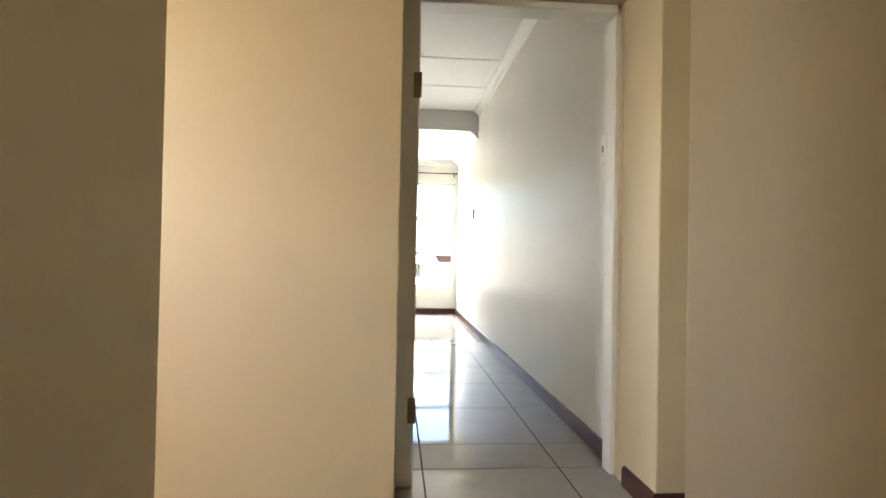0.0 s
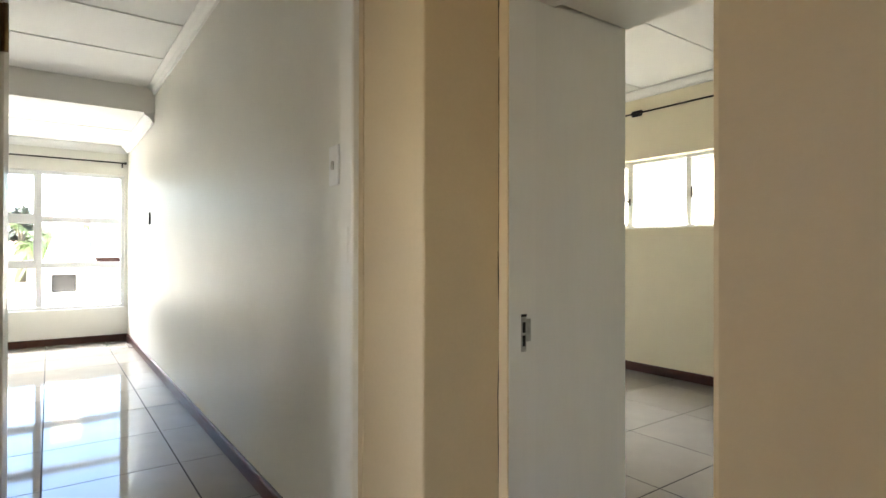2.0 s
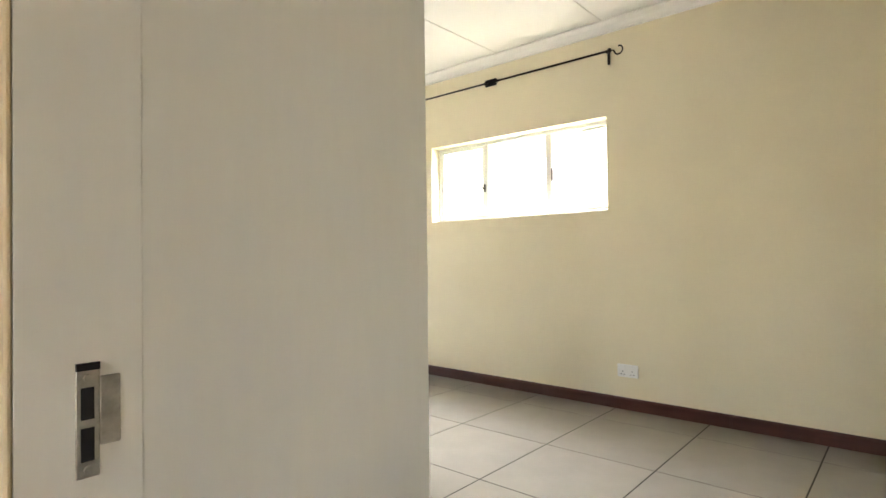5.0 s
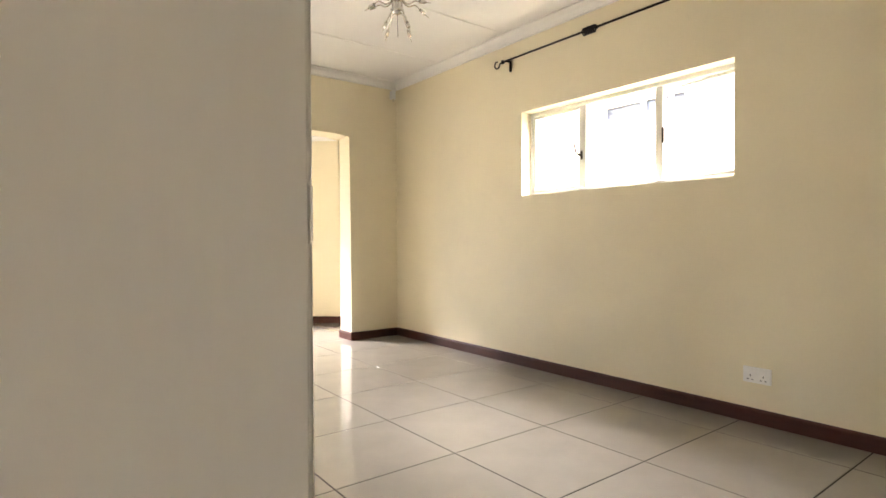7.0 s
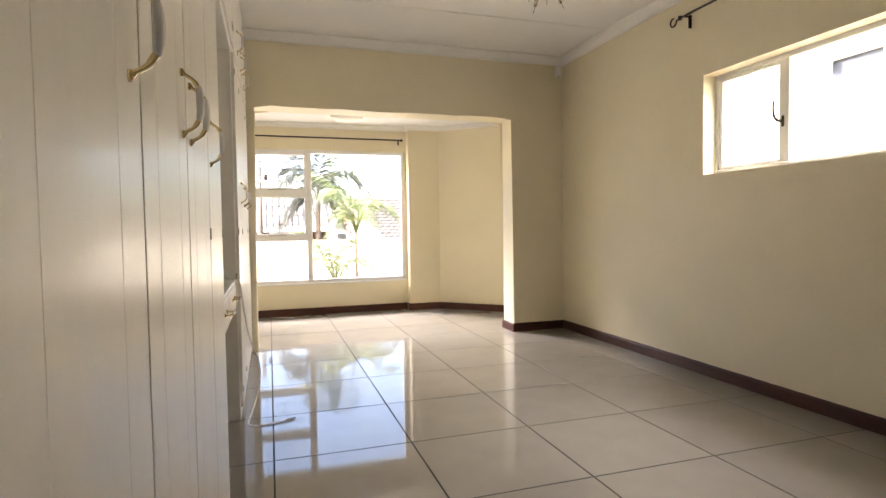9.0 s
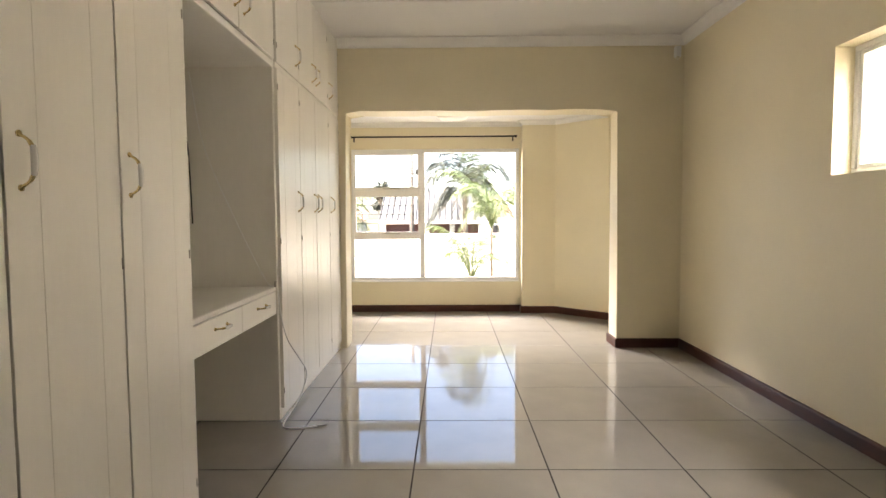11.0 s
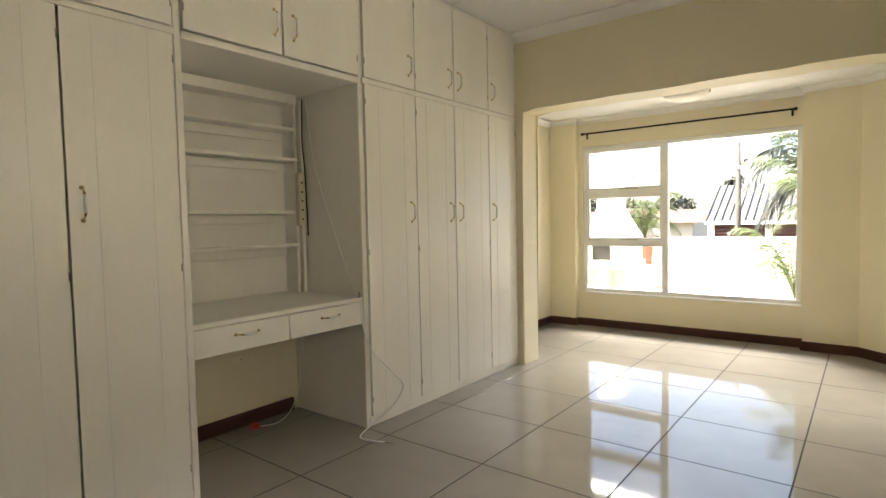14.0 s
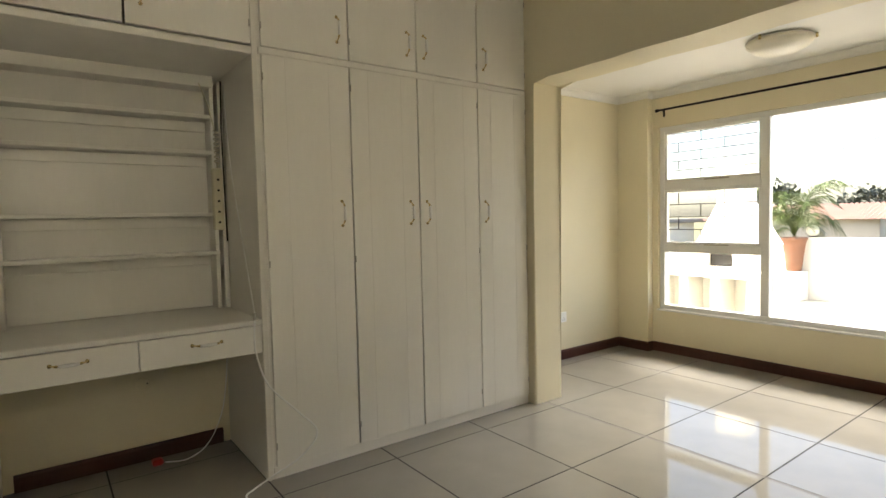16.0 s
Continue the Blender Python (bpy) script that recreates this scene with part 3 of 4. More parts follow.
leaf_part("door_handle", bm, M_OLDBRASS, leaf, "tarnished brass lever handle")
bm = bmesh.new()
tube(bm, [(lx, DOOR_S + 0.0085, 0.885), (lx, DOOR_S + 0.0108, 0.885)], 0.005, 8)
box(bm, (lx - 0.0018, DOOR_S + 0.0085, 0.868), (lx + 0.0018, DOOR_S + 0.0108, 0.885))
leaf_part("keyhole", bm, M_DARK, plate)

# ---- built-in wardrobe: two banks and a desk between them ----
DF = WARD + 0.018
def handle_mesh(c, out, along):
    """Brass bow pull with a white ceramic grip; c is its middle on the door."""
    c, out, along = Vector(c), Vector(out), Vector(along)
    bm = bmesh.new()
    L = 0.058
    for s in (-1, 1):
        tube(bm, smooth_path([c + along * s * (L + 0.006), c + along * s * L + out * 0.004, c + along * s * (L - 0.012) + out * 0.022, c + along * s * 0.030 + out * 0.032], 4), [0.0058] * 5 + [0.0036] * 4 + [0.0048] * 4, 7)
        tube(bm, [c + along * s * (L + 0.002), c + along * s * (L + 0.002) + out * 0.004], 0.0078, 8)
    pts = [c + along * (0.034 * q) + out * (0.032 + 0.003 * (1 - q * q)) for q in (-1, -0.6, -0.2, 0.2, 0.6, 1)]
    tube(bm, pts, [0.0050, 0.0068, 0.0076, 0.0076, 0.0068, 0.0050], 8, mat=1)
    return bm


def board_door(y0, y1, z0, z1, parent, handle_y=None, handle_z=1.255, hinge_y=None, plain=False, hinge_mat=M_STEEL):
    """A door of three boards with fine grooves between, a pull and small hinges."""
    g = 0.0045
    a, b = y0 + (y1 - y0) * 0.25, y0 + (y1 - y0) * 0.74
    bm = bmesh.new()
    if plain:
        box(bm, (WARD - 0.002, y0 + g, z0), (DF, y1 - g, z1), 0.002)
    else:
        box(bm, (WARD - 0.002, y0 + g, z0), (DF - 0.0018, y1 - g, z1))
    d = part("door", bm, M_GLOSS, parent)
    if not plain:
        for p, q in ((y0 + g, a), (a + 0.0009, b), (b + 0.0009, y1 - g)):
            part("board", box(bmesh.new(), (DF - 0.0017, p, z0 + 0.0005), (DF, q, z1 - 0.0005), 0.0006), M_GLOSS, d)
    if handle_y is not None:
        h = part("handle", handle_mesh((DF, handle_y, handle_z), (1, 0, 0), (0, 0, 1)), [M_BRASS, M_CERAMIC], d, "brass bow handle with white ceramic grip", smooth=True)
    if hinge_y is not None:
        for z in ([z0 + 0.1, (z0 + z1) / 2, z1 - 0.1] if z1 - z0 > 1 else [z0 + 0.09, z1 - 0.09]):
            part("hinge", tube(bmesh.new(), [(DF + 0.001, hinge_y, z - 0.016), (DF + 0.001, hinge_y, z + 0.016)], 0.003, 6), hinge_mat, d, "small worn butt hinge")
    return d


LZ0, LZ1, UZ0, UZ1 = 0.062, 1.975, 2.012, 2.628
def bank(name, y0, y1, seams, label, pull=1.25):
    """A full-height bank of four tall doors with four cupboard doors above."""
    w = thing(name, (-1.12, (y0 + y1) / 2, 0), label, "wardrobe")
    bm = boxes(((-1.437, y0, 0.0), (WARD - 0.004, y0 + 0.02, CEIL - 0.002)), ((-1.437, y1 - 0.02, 0.0), (WARD - 0.004, y1, CEIL - 0.002)), ((-1.437, y0 + 0.02, 0.03), (WARD - 0.03, y1 - 0.02, 0.05)), ((-1.437, y0 + 0.02, 1.985), (WARD - 0.03, y1 - 0.02, 2.005)), bevel=0.001)
    part("body", bm, M_GLOSS, w)
    part("plinth", boxes(((WARD - 0.025, y0, 0.0), (WARD + 0.004, y1, LZ0 - 0.004)), bevel=0.003), M_GLOSS, w)
    part("rail", boxes(((WARD - 0.02, y0, LZ1 + 0.003), (WARD + 0.012, y1, UZ0 - 0.003)), bevel=0.003), M_GLOSS, w)
    part("rail", boxes(((WARD - 0.02, y0, UZ1 + 0.003), (WARD + 0.008, y1, CEIL - 0.002)), bevel=0.002), M_GLOSS, w)
    for k in (0, 1, 2, 3):
        a, b = seams[k], seams[k + 1]
        right = k < 2
        hy, gy = (b - 0.062, a + 0.006) if right else (a + 0.047, b - 0.006)
        board_door(a, b, LZ0, LZ1, w, hy, pull, None if y0 < -2 and right else gy)
        board_door(a, b, UZ0, UZ1, w, hy, 2.15, gy, plain=True)
    return w


bank("wardrobe", 0.026, NORTH - 0.004, (0.034, 0.475, 0.882, 1.31, 1.706), "white gloss-painted built-in wardrobe bank beside the bay")
wb = bank("wardrobe", -2.734, -1.03, (-2.7585, -2.29, -1.862, -1.445, -1.038), "white gloss-painted built-in wardrobe bank beside the doorway", 1.278)
bm = bmesh.new()
box(bm, (-1.245, DOOR_N + 0.0006, 0.0), (WARD + 0.004, -2.769, CEIL - 0.002), 0.0015, seg=2)
box(bm, (-1.2245, -2.770, 0.0), (WARD - 0.03, -2.737, CEIL - 0.002))
part("end_panel", bm, M_GLOSS, wb, "smooth white end panel")
bm = boxes(((WARD + 0.004, DOOR_N + 0.004, 0.994), (DF - 0.007, -2.735, 1.044)), bevel=0.003)
catch = part("catch_plate", bm, M_GLOSS, wb, "painted-over catch plate")
for z in (1.006, 1.027):
    part("slot", boxes(((DF - 0.009, -2.764, z), (DF - 0.006, -2.757, z + 0.007))), M_DARK, catch)
# Solid dark strip draws the shade between end panel and first door.
part("gap", boxes(((WARD - 0.02, -2.7685, 0.0), (WARD + 0.002, -2.7605, CEIL - 0.004))), M_DARK, wb)
bulk = thing("overhead_cupboard", (-0.98, -3.55, 1.885), "white cupboard bulkhead over the bedroom doorway", "cupboard")
part("body", boxes(((-1.158, -4.348, 1.885), (WARD - 0.002, -2.788, CEIL - 0.003)), bevel=0.004), M_GLOSS, bulk)

desk = thing("desk_unit", (-1.12, -0.5, 0), "white built-in desk niche with cupboards above", "desk")
part("side_panel", boxes(((-1.437, -0.002, 0.0), (WARD + 0.004, 0.025, CEIL - 0.002)), bevel=0.003), M_GLOSS, desk)
part("side_panel", boxes(((-1.437, -1.029, 0.0), (WARD + 0.004, -1.0, CEIL - 0.002)), bevel=0.003), M_GLOSS, desk)
part("niche_ceiling", boxes(((-1.437, -1.0, 1.972), (WARD + 0.006, -0.002, 2.006)), bevel=0.003), M_GLOSS, desk)
part("rail", boxes(((WARD - 0.02, -1.0, UZ1 + 0.003), (WARD + 0.008, -0.002, CEIL - 0.002)), bevel=0.002), M_GLOSS, desk)
part("cupboard_body", boxes(((-1.437, -1.0, 2.006), (-1.42, -0.002, CEIL - 0.002))), M_GLOSS, desk)
board_door(-0.998, -0.50, UZ0, UZ1, desk, -0.548, 2.155, -0.99, plain=True)
board_door(-0.50, -0.004, UZ0, UZ1, desk, -0.438, 2.155, -0.012, plain=True)
part("desktop", boxes(((-1.436, -1.0, 0.742), (WARD - 0.002, -0.002, 0.766)), bevel=0.004), M_GLOSS, desk)
part("drawer_case", boxes(((-1.436, -0.998, 0.612), (WARD - 0.022, -0.004, 0.628)), ((-1.436, -0.998, 0.628), (WARD - 0.022, -0.98, 0.742)), ((-1.436, -0.022, 0.628), (WARD - 0.022, -0.004, 0.742))), M_GLOSS, desk)
for a, b in ((-0.998, -0.507), (-0.503, -0.004)):
    d = part("drawer", boxes(((WARD - 0.022, a, 0.612), (WARD - 0.002, b, 0.738)), bevel=0.003), M_GLOSS, desk)
    part("handle", handle_mesh((WARD - 0.002, (a + b) / 2 + 0.01, 0.69), (1, 0, 0), (0, 1, 0)), [M_BRASS, M_CERAMIC], d, "brass bow handle with white ceramic grip", smooth=True)

# shallow shelf rack at the back of the niche
rack = thing("shelf_rack", (-1.37, -0.5, 0.766), "white painted shallow shelf rack standing on the desk", "shelf")
part("back_panel", boxes(((-1.436, -0.999, 0.768), (-1.418, -0.004, 1.97))), M_GLOSS, rack)
part("upright", boxes(((-1.418, -0.068, 0.768), (-1.30, -0.048, 1.95)), bevel=0.003), M_GLOSS, rack)
part("upright", boxes(((-1.418, -0.03, 0.768), (-1.29, -0.006, 1.95)), bevel=0.003), M_GLOSS, rack)
part("upright", boxes(((-1.418, -0.998, 0.768), (-1.30, -0.945, 1.95)), bevel=0.003), M_GLOSS, rack)
part("top_rail", boxes(((-1.418, -0.945, 1.915), (-1.285, -0.05, 1.972)), bevel=0.003), M_GLOSS, rack)
for z in (1.765, 1.582, 1.262, 1.060):
    s = part("shelf", boxes(((-1.418, -0.945, z - 0.010), (-1.295, -0.046, z + 0.010)), bevel=0.003), M_GLOSS, rack)
    part("batten", boxes(((-1.418, -0.945, z - 0.065), (-1.402, -0.069, z - 0.012)), bevel=0.002), M_GLOSS, s)

strip = thing("power_strip", (-1.275, -0.04, 1.18), "yellowed plastic power strip fixed to the rack", "power strip")
part("case", boxes(((-1.292, -0.078, 1.18), (-1.255, -0.028, 1.50)), bevel=0.006), M_OLDPLASTIC, strip)
for k in range(5):
    part("outlet", boxes(((-1.2555, -0.058, 1.215 + k * 0.055), (-1.2535, -0.046, 1.225 + k * 0.055))), M_DARK, strip)
bm = bmesh.new()
coil = [(-1.27 + 0.011 * math.cos(a), -0.05 + 0.011 * math.sin(a), 1.52 + a * 0.0036) for a in (k * 0.5 for k in range(100))]
tube(bm, [(-1.27, -0.05, 1.49)] + coil + [(-1.28, -0.08, 1.82), (-1.28, -0.12, 1.93)], 0.0035, 5)
part("coiled_flex", bm, M_OLDPLASTIC, strip)
bm = bmesh.new()
tube(bm, smooth_path([(-1.28, -0.014, 1.95), (-1.283, -0.018, 1.7), (-1.26, -0.022, 1.5), (-1.25, -0.02, 1.12)], 5), 0.004, 6)
part("black_flex", bm, M_DARK, strip)

cord = thing("white_cable", (-0.62, -0.08, 0), "thin white cable hanging from the desk to the floor", "cable")
bm = bmesh.new()
tube(bm, smooth_path([(-1.25, -0.01, 1.95), (-1.18, -0.012, 1.55), (-1.02, -0.014, 1.15), (-0.85, -0.02, 0.80), (-0.792, -0.035, 0.775), (-0.775, -0.045, 0.72), (-0.765, -0.045, 0.62), (-0.745, 0.0, 0.47), (-0.715, 0.12, 0.33), (-0.695, 0.205, 0.22), (-0.705, 0.13, 0.12), (-0.735, 0.0, 0.05), (-0.755, -0.08, 0.006), (-0.71, -0.13, 0.005), (-0.62, -0.115, 0.005), (-0.56, -0.09, 0.005)], 6), [0.0028 if k < 26 else 0.0042 for k in range(91)], 6)
part("flex", bm, M_PLASTIC, cord)
part("plug_tip", tube(bmesh.new(), [(-0.565, -0.092, 0.006), (-0.535, -0.082, 0.006), (-0.515, -0.076, 0.006)], [0.0055, 0.0055, 0.003], 8), M_STEEL, cord, "grey metal jack tip")
part("cable_clip", tube(bmesh.new(), [(-0.793, -0.037, 0.768), (-0.793, -0.037, 0.80)], 0.007, 8), M_STEEL, cord)

lead = thing("extension_lead", (-1.30, -0.35, 0), "white lead with a red plug lying under the desk", "cable")
bm = bmesh.new()
tube(bm, smooth_path([(-1.30, -0.03, 0.61), (-1.31, -0.04, 0.4), (-1.32, -0.07, 0.2), (-1.30, -0.15, 0.06), (-1.30, -0.25, 0.006), (-1.33, -0.35, 0.006)], 6), 0.0032, 6)
part("flex", bm, M_PLASTIC, lead)
part("plug", boxes(((-1.36, -0.41, 0.001), (-1.31, -0.36, 0.032)), bevel=0.008), M_RED, lead, "red plastic plug")

# ---- sockets, switches, sensor ----
def outlet(name, centre, normal, label, width=0.142, height=0.086, gangs=2):
    """A wall socket plate with sockets and rockers; normal is along x."""
    c = Vector(centre)
    s = thing(name, centre, label, "socket", "wall sockets")
    n = normal
    bm = bmesh.new()
    box(bm, (c.x, c.y - width / 2, c.z - height / 2), (c.x + 0.013 * n, c.y + width / 2, c.z + height / 2), 0.003, seg=2)
    part("plate", bm, M_PLASTIC, s)
    for g in range(gangs):
        y = c.y + (g - (gangs - 1) / 2) * 0.066
        for dy, dz, w, h in ((0, -0.004, 0.004, 0.009), (-0.011, -0.024, 0.008, 0.004), (0.011, -0.024, 0.008, 0.004)):
            part("pin_hole", boxes(((c.x + 0.0125 * n, y + dy - w / 2, c.z + dz - h / 2), (c.x + 0.0138 * n, y + dy + w / 2, c.z + dz + h / 2))), M_DARK, s)
        part("rocker", boxes(((c.x + 0.012 * n, y - 0.007, c.z + 0.015), (c.x + 0.017 * n, y + 0.007, c.z + 0.031)), bevel=0.001), M_PLASTIC, s)
    return s


outlet("wall_socket", (EAST, -1.888, 0.262), -1, "white plastic double wall socket above the skirting")
outlet("wall_socket", (-1.39, 2.69, 0.36), 1, "white plastic double wall socket in the bay")
blank = thing("blank_plate", (-1.438, -0.42, 0.40), "painted-over round blank plate under the desk", "plate")
part("cover", lathe_x(bmesh.new(), (-1.4385, -0.42, 0.40), [(0.034, 0.0), (0.034, 0.003), (0.030, 0.0045), (0.002, 0.005)], 20), M_CREAM, blank)
part("screw", lathe_x(bmesh.new(), (-1.4335, -0.40, 0.40), [(0.004, 0.0), (0.004, 0.001), (0.001, 0.0015)], 8), M_DARK, blank)

ls = thing("light_switch", (-1.565, -2.135, 1.44), "white plastic light switch on the pale wall", "switch")
bm = bmesh.new()
box(bm, (-1.574, -2.172, 1.37), (-1.565, -2.098, 1.51), 0.003, seg=2)
part("plate", bm, M_PLASTIC, ls)
part("rocker", boxes(((-1.58, -2.142, 1.425), (-1.572, -2.126, 1.455)), bevel=0.002), M_STEEL, ls)
hook = thing("wall_hook", (-1.565, 2.2, 1.45), "small dark hook on the pale wall", "hook")
part("hook_body", boxes(((-1.578, 2.18, 1.40), (-1.565, 2.22, 1.52)), bevel=0.003), M_IRON, hook)

sensor = thing("alarm_sensor", (2.09, 1.66, 2.47), "small white alarm sensor in the room corner", "sensor")
bm = bmesh.new()
box(bm, (2.065, 1.64, 2.475), (2.115, 1.69, 2.565), 0.008, seg=2)
part("case", bm, M_PLASTIC, sensor)
bm = bmesh.new()
tube(bm, [(2.09, 1.655, 2.478), (2.075, 1.63, 2.45)], 0.012, 8)
part("lens", bm, M_OLDPLASTIC, sensor)

# ---- curtain rods ----
rod = thing("curtain_rod", (EAST - 0.07, -0.9, 2.44), "black wrought-iron curtain rod with curled ends", "curtain rod")
rx, rz = EAST - 0.065, 2.44
part("rod", tube(bmesh.new(), [(rx, 0.04, rz), (rx, -1.83, rz)], 0.008, 8), M_IRON, rod)
for y, s in ((0.04, 1), (-1.83, -1)):
    bm = bmesh.new()
    spiral = [(rx, y + s * (0.02 + 0.035 - 0.035 * math.cos(a) * (1 - a / 12)), rz - 0.005 + s * 0 - 0.038 * math.sin(a) * (1 - a / 12)) for a in (k * 0.35 for k in range(15))]
    tube(bm, [(rx, y - s * 0.01, rz)] + spiral, 0.0055, 6)
    tube(bm, [(rx, y - s * 0.012, rz - 0.013), (rx, y - s * 0.012, rz + 0.013)], 0.013, 8)
    part("finial", bm, M_IRON, rod)
for y in (-0.005, -1.79):
    bm = bmesh.new()
    tube(bm, [(rx, y, rz), (EAST - 0.003, y, rz)], 0.006, 6)
    box(bm, (EAST - 0.02, y - 0.007, rz - 0.075), (EAST - 0.001, y + 0.007, rz + 0.012), 0.002)
    part("bracket", bm, M_IRON, rod)
bm = bmesh.new()
for k in range(7):
    y = -0.79 - k * 0.014
    tube(bm, [(rx + 0.022 * math.cos(a), y + 0.002 * a, rz - 0.004 + 0.024 * math.sin(a)) for a in (q * 0.785 for q in range(9))], 0.0055, 5)
part("coil", bm, M_IRON, rod, "twisted iron coil ornament")


def plain_rod(x0, x1, y, z, wall, label):
    r = thing("curtain_rod", ((x0 + x1) / 2, y, z), label, "curtain rod")
    part("rod", tube(bmesh.new(), [(x0, y, z), (x1, y, z)], 0.009, 8), M_IRON, r)
    for x in (x0, x1):
        part("finial", tube(bmesh.new(), [(x - 0.012, y, z), (x + 0.012, y, z)], 0.014, 8), M_IRON, r)
    for x in (x0 + 0.03, x1 - 0.03):
        bm = tube(bmesh.new(), [(x, y, z), (x, wall - 0.002, z)], 0.006, 6)
        box(bm, (x - 0.008, wall - 0.012, z - 0.05), (x + 0.008, wall - 0.001, z + 0.012), 0.002)
        part("bracket", bm, M_IRON, r)
    return r


plain_rod(-1.0, 0.96, 3.51, 2.10, 3.575, "thin black curtain rod over the bay window")
plain_rod(-3.6, -1.60, B2N - 0.07, 2.24, B2N, "thin black curtain rod in the far bedroom")

# ---- ceiling lamps ----
dome = thing("ceiling_lamp", (0.21, 2.90, BAY_CEIL), "round frosted glass ceiling lamp, unlit", "lamp")
part("glass_bowl", lathe(bmesh.new(), (0.21, 2.90, BAY_CEIL), [(0.165, -0.012), (0.185, -0.016), (0.180, -0.035), (0.15, -0.065), (0.10, -0.088), (0.04, -0.098), (0.005, -0.1)], 32), M_OPAL, dome, smooth=True)
part("base_ring", lathe(bmesh.new(), (0.21, 2.90, BAY_CEIL), [(0.165, -0.001), (0.172, -0.004), (0.172, -0.013), (0.16, -0.014)], 32), M_PLASTIC, dome)
for a in (20, 140, 260):
    x, y = 0.21 + 0.19 * math.cos(radians(a)), 2.90 + 0.19 * math.sin(radians(a))
    part("clip", tube(bmesh.new(), [(x, y, BAY_CEIL - 0.002), (x, y, BAY_CEIL - 0.028)], 0.008, 8), M_BRASS, dome, "small brass clip")

CX, CY = 0.97, -0.17
ch = thing("chandelier", (CX, CY, CEIL), "chrome ceiling light with bent arms and bare holders", "lamp")
part("canopy", lathe(bmesh.new(), (CX, CY, CEIL), [(0.10, -0.001), (0.11, -0.006), (0.105, -0.022), (0.075, -0.048), (0.04, -0.06), (0.03, -0.062)], 28), M_CHROME, ch, smooth=True)
part("hub", lathe(bmesh.new(), (CX, CY, CEIL), [(0.03, -0.06), (0.048, -0.075), (0.05, -0.085), (0.036, -0.09), (0.036, -0.145), (0.045, -0.155), (0.03, -0.175), (0.008, -0.185)], 20), M_CHROME, ch, smooth=True)
rnd = random.Random(5)
for k in range(12):
    a = 2 * math.pi * k / 12 + 0.15
    low = k % 3 == 0
    ca, sa = math.cos(a), math.sin(a)
    if low:
        pts = [(0.03, -0.15), (0.05, -0.185), (0.075, -0.225), (0.095, -0.265)]
    else:
        pts = [(0.035, -0.10), (0.075, -0.125), (0.12, -0.11), (0.155, -0.118 - 0.02 * (k % 2))]
    arm = part("arm", tube(bmesh.new(), smooth_path([(CX + r * ca, CY + r * sa, CEIL + h) for r, h in pts], 4), 0.005, 6), M_CHROME, ch)
    (r0, h0), (r1, h1) = pts[-2], pts[-1]
    d = Vector(((r1 - r0) * ca, (r1 - r0) * sa, h1 - h0)).normalized()
    p = Vector((CX + r1 * ca, CY + r1 * sa, CEIL + h1))
    bm = tube(bmesh.new(), [p - d * 0.005, p + d * 0.035, p + d * 0.04], [0.012, 0.012, 0.007], 8)
    tube(bm, [p + d * 0.036, p + d * 0.075], [0.0035, 0.002], 5)
    part("bulb_holder", bm, M_CHROME, arm)
part("pull_wire", tube(bmesh.new(), [(CX, CY, CEIL - 0.183), (CX + 0.004, CY, CEIL - 0.33)], 0.0018, 5), M_IRON, ch)

# ---- outdoors ----
GZ = -0.38
bm = bmesh.new()
bmesh.ops.create_grid(bm, x_segments=8, y_segments=8, size=400)
bmesh.ops.translate(bm, verts=bm.verts, vec=(0, 0, GZ - 0.02))
structure("ground", bm, M_GRASS, "dry garden ground reaching the distance", "ground")
structure("pavement", boxes(((-9, 3.8, GZ - 0.1), (9, 10.28, GZ)), ((EAST + 0.24, -6, GZ - 0.1), (4.55, 3.8, GZ))), M_PAVE, "pale paved yard", "paving")
bm = boxes(((-2.40, 10.3, GZ - 0.1), (9.0, 10.48, 0.70)), ((-2.40, 10.28, 0.70), (9.0, 10.50, 0.74)), bevel=0.004)
tagged(part("garden_wall", bm, M_WHITEWALL), "white rendered garden wall with a flat coping", "wall")
bm = boxes(((-2.58, 10.27, GZ - 0.1), (-2.40, 10.51, 0.74)), ((-9.0, 10.6, GZ - 0.1), (-2.58, 10.75, 0.45)), bevel=0.006)
tagged(part("garden_wall", bm, M_WHITEWALL), "white rendered wall stub with a gate pillar", "wall")

globe = thing("globe_lamp", (-2.24, 10.39, 0.74), "white glass globe lamp on the garden wall", "lamp")
part("globe", lathe(bmesh.new(), (-2.24, 10.39, 0.87), [(0.002, -0.108)] + [(0.11 * math.cos(a), 0.11 * math.sin(a)) for a in (radians(q) for q in range(-75, 90, 15))] + [(0.002, 0.11)], 16), M_OPAL, globe, smooth=True)
part("base", lathe(bmesh.new(), (-2.24, 10.39, 0.74), [(0.05, 0), (0.05, 0.012), (0.025, 0.03)], 12), M_IRON, globe)

# barbecue with chimney hood, ledge and seats
BX = -2.13
bbq = thing("barbecue", (BX, 7.2, GZ), "white rendered garden barbecue with a dark firebox", "barbecue")
part("base", boxes(((BX - 0.55, 6.9, GZ), (BX + 0.5, 7.6, 0.45)), bevel=0.008), M_WHITEWALL, bbq)
part("firebox", boxes(((BX - 0.35, 6.95, 0.45), (BX - 0.22, 7.6, 0.75)), ((BX + 0.12, 6.95, 0.45), (BX + 0.45, 7.6, 0.75)), ((BX - 0.22, 7.45, 0.45), (BX + 0.12, 7.6, 0.75)), bevel=0.005), M_WHITEWALL, bbq)
bm = bmesh.new()
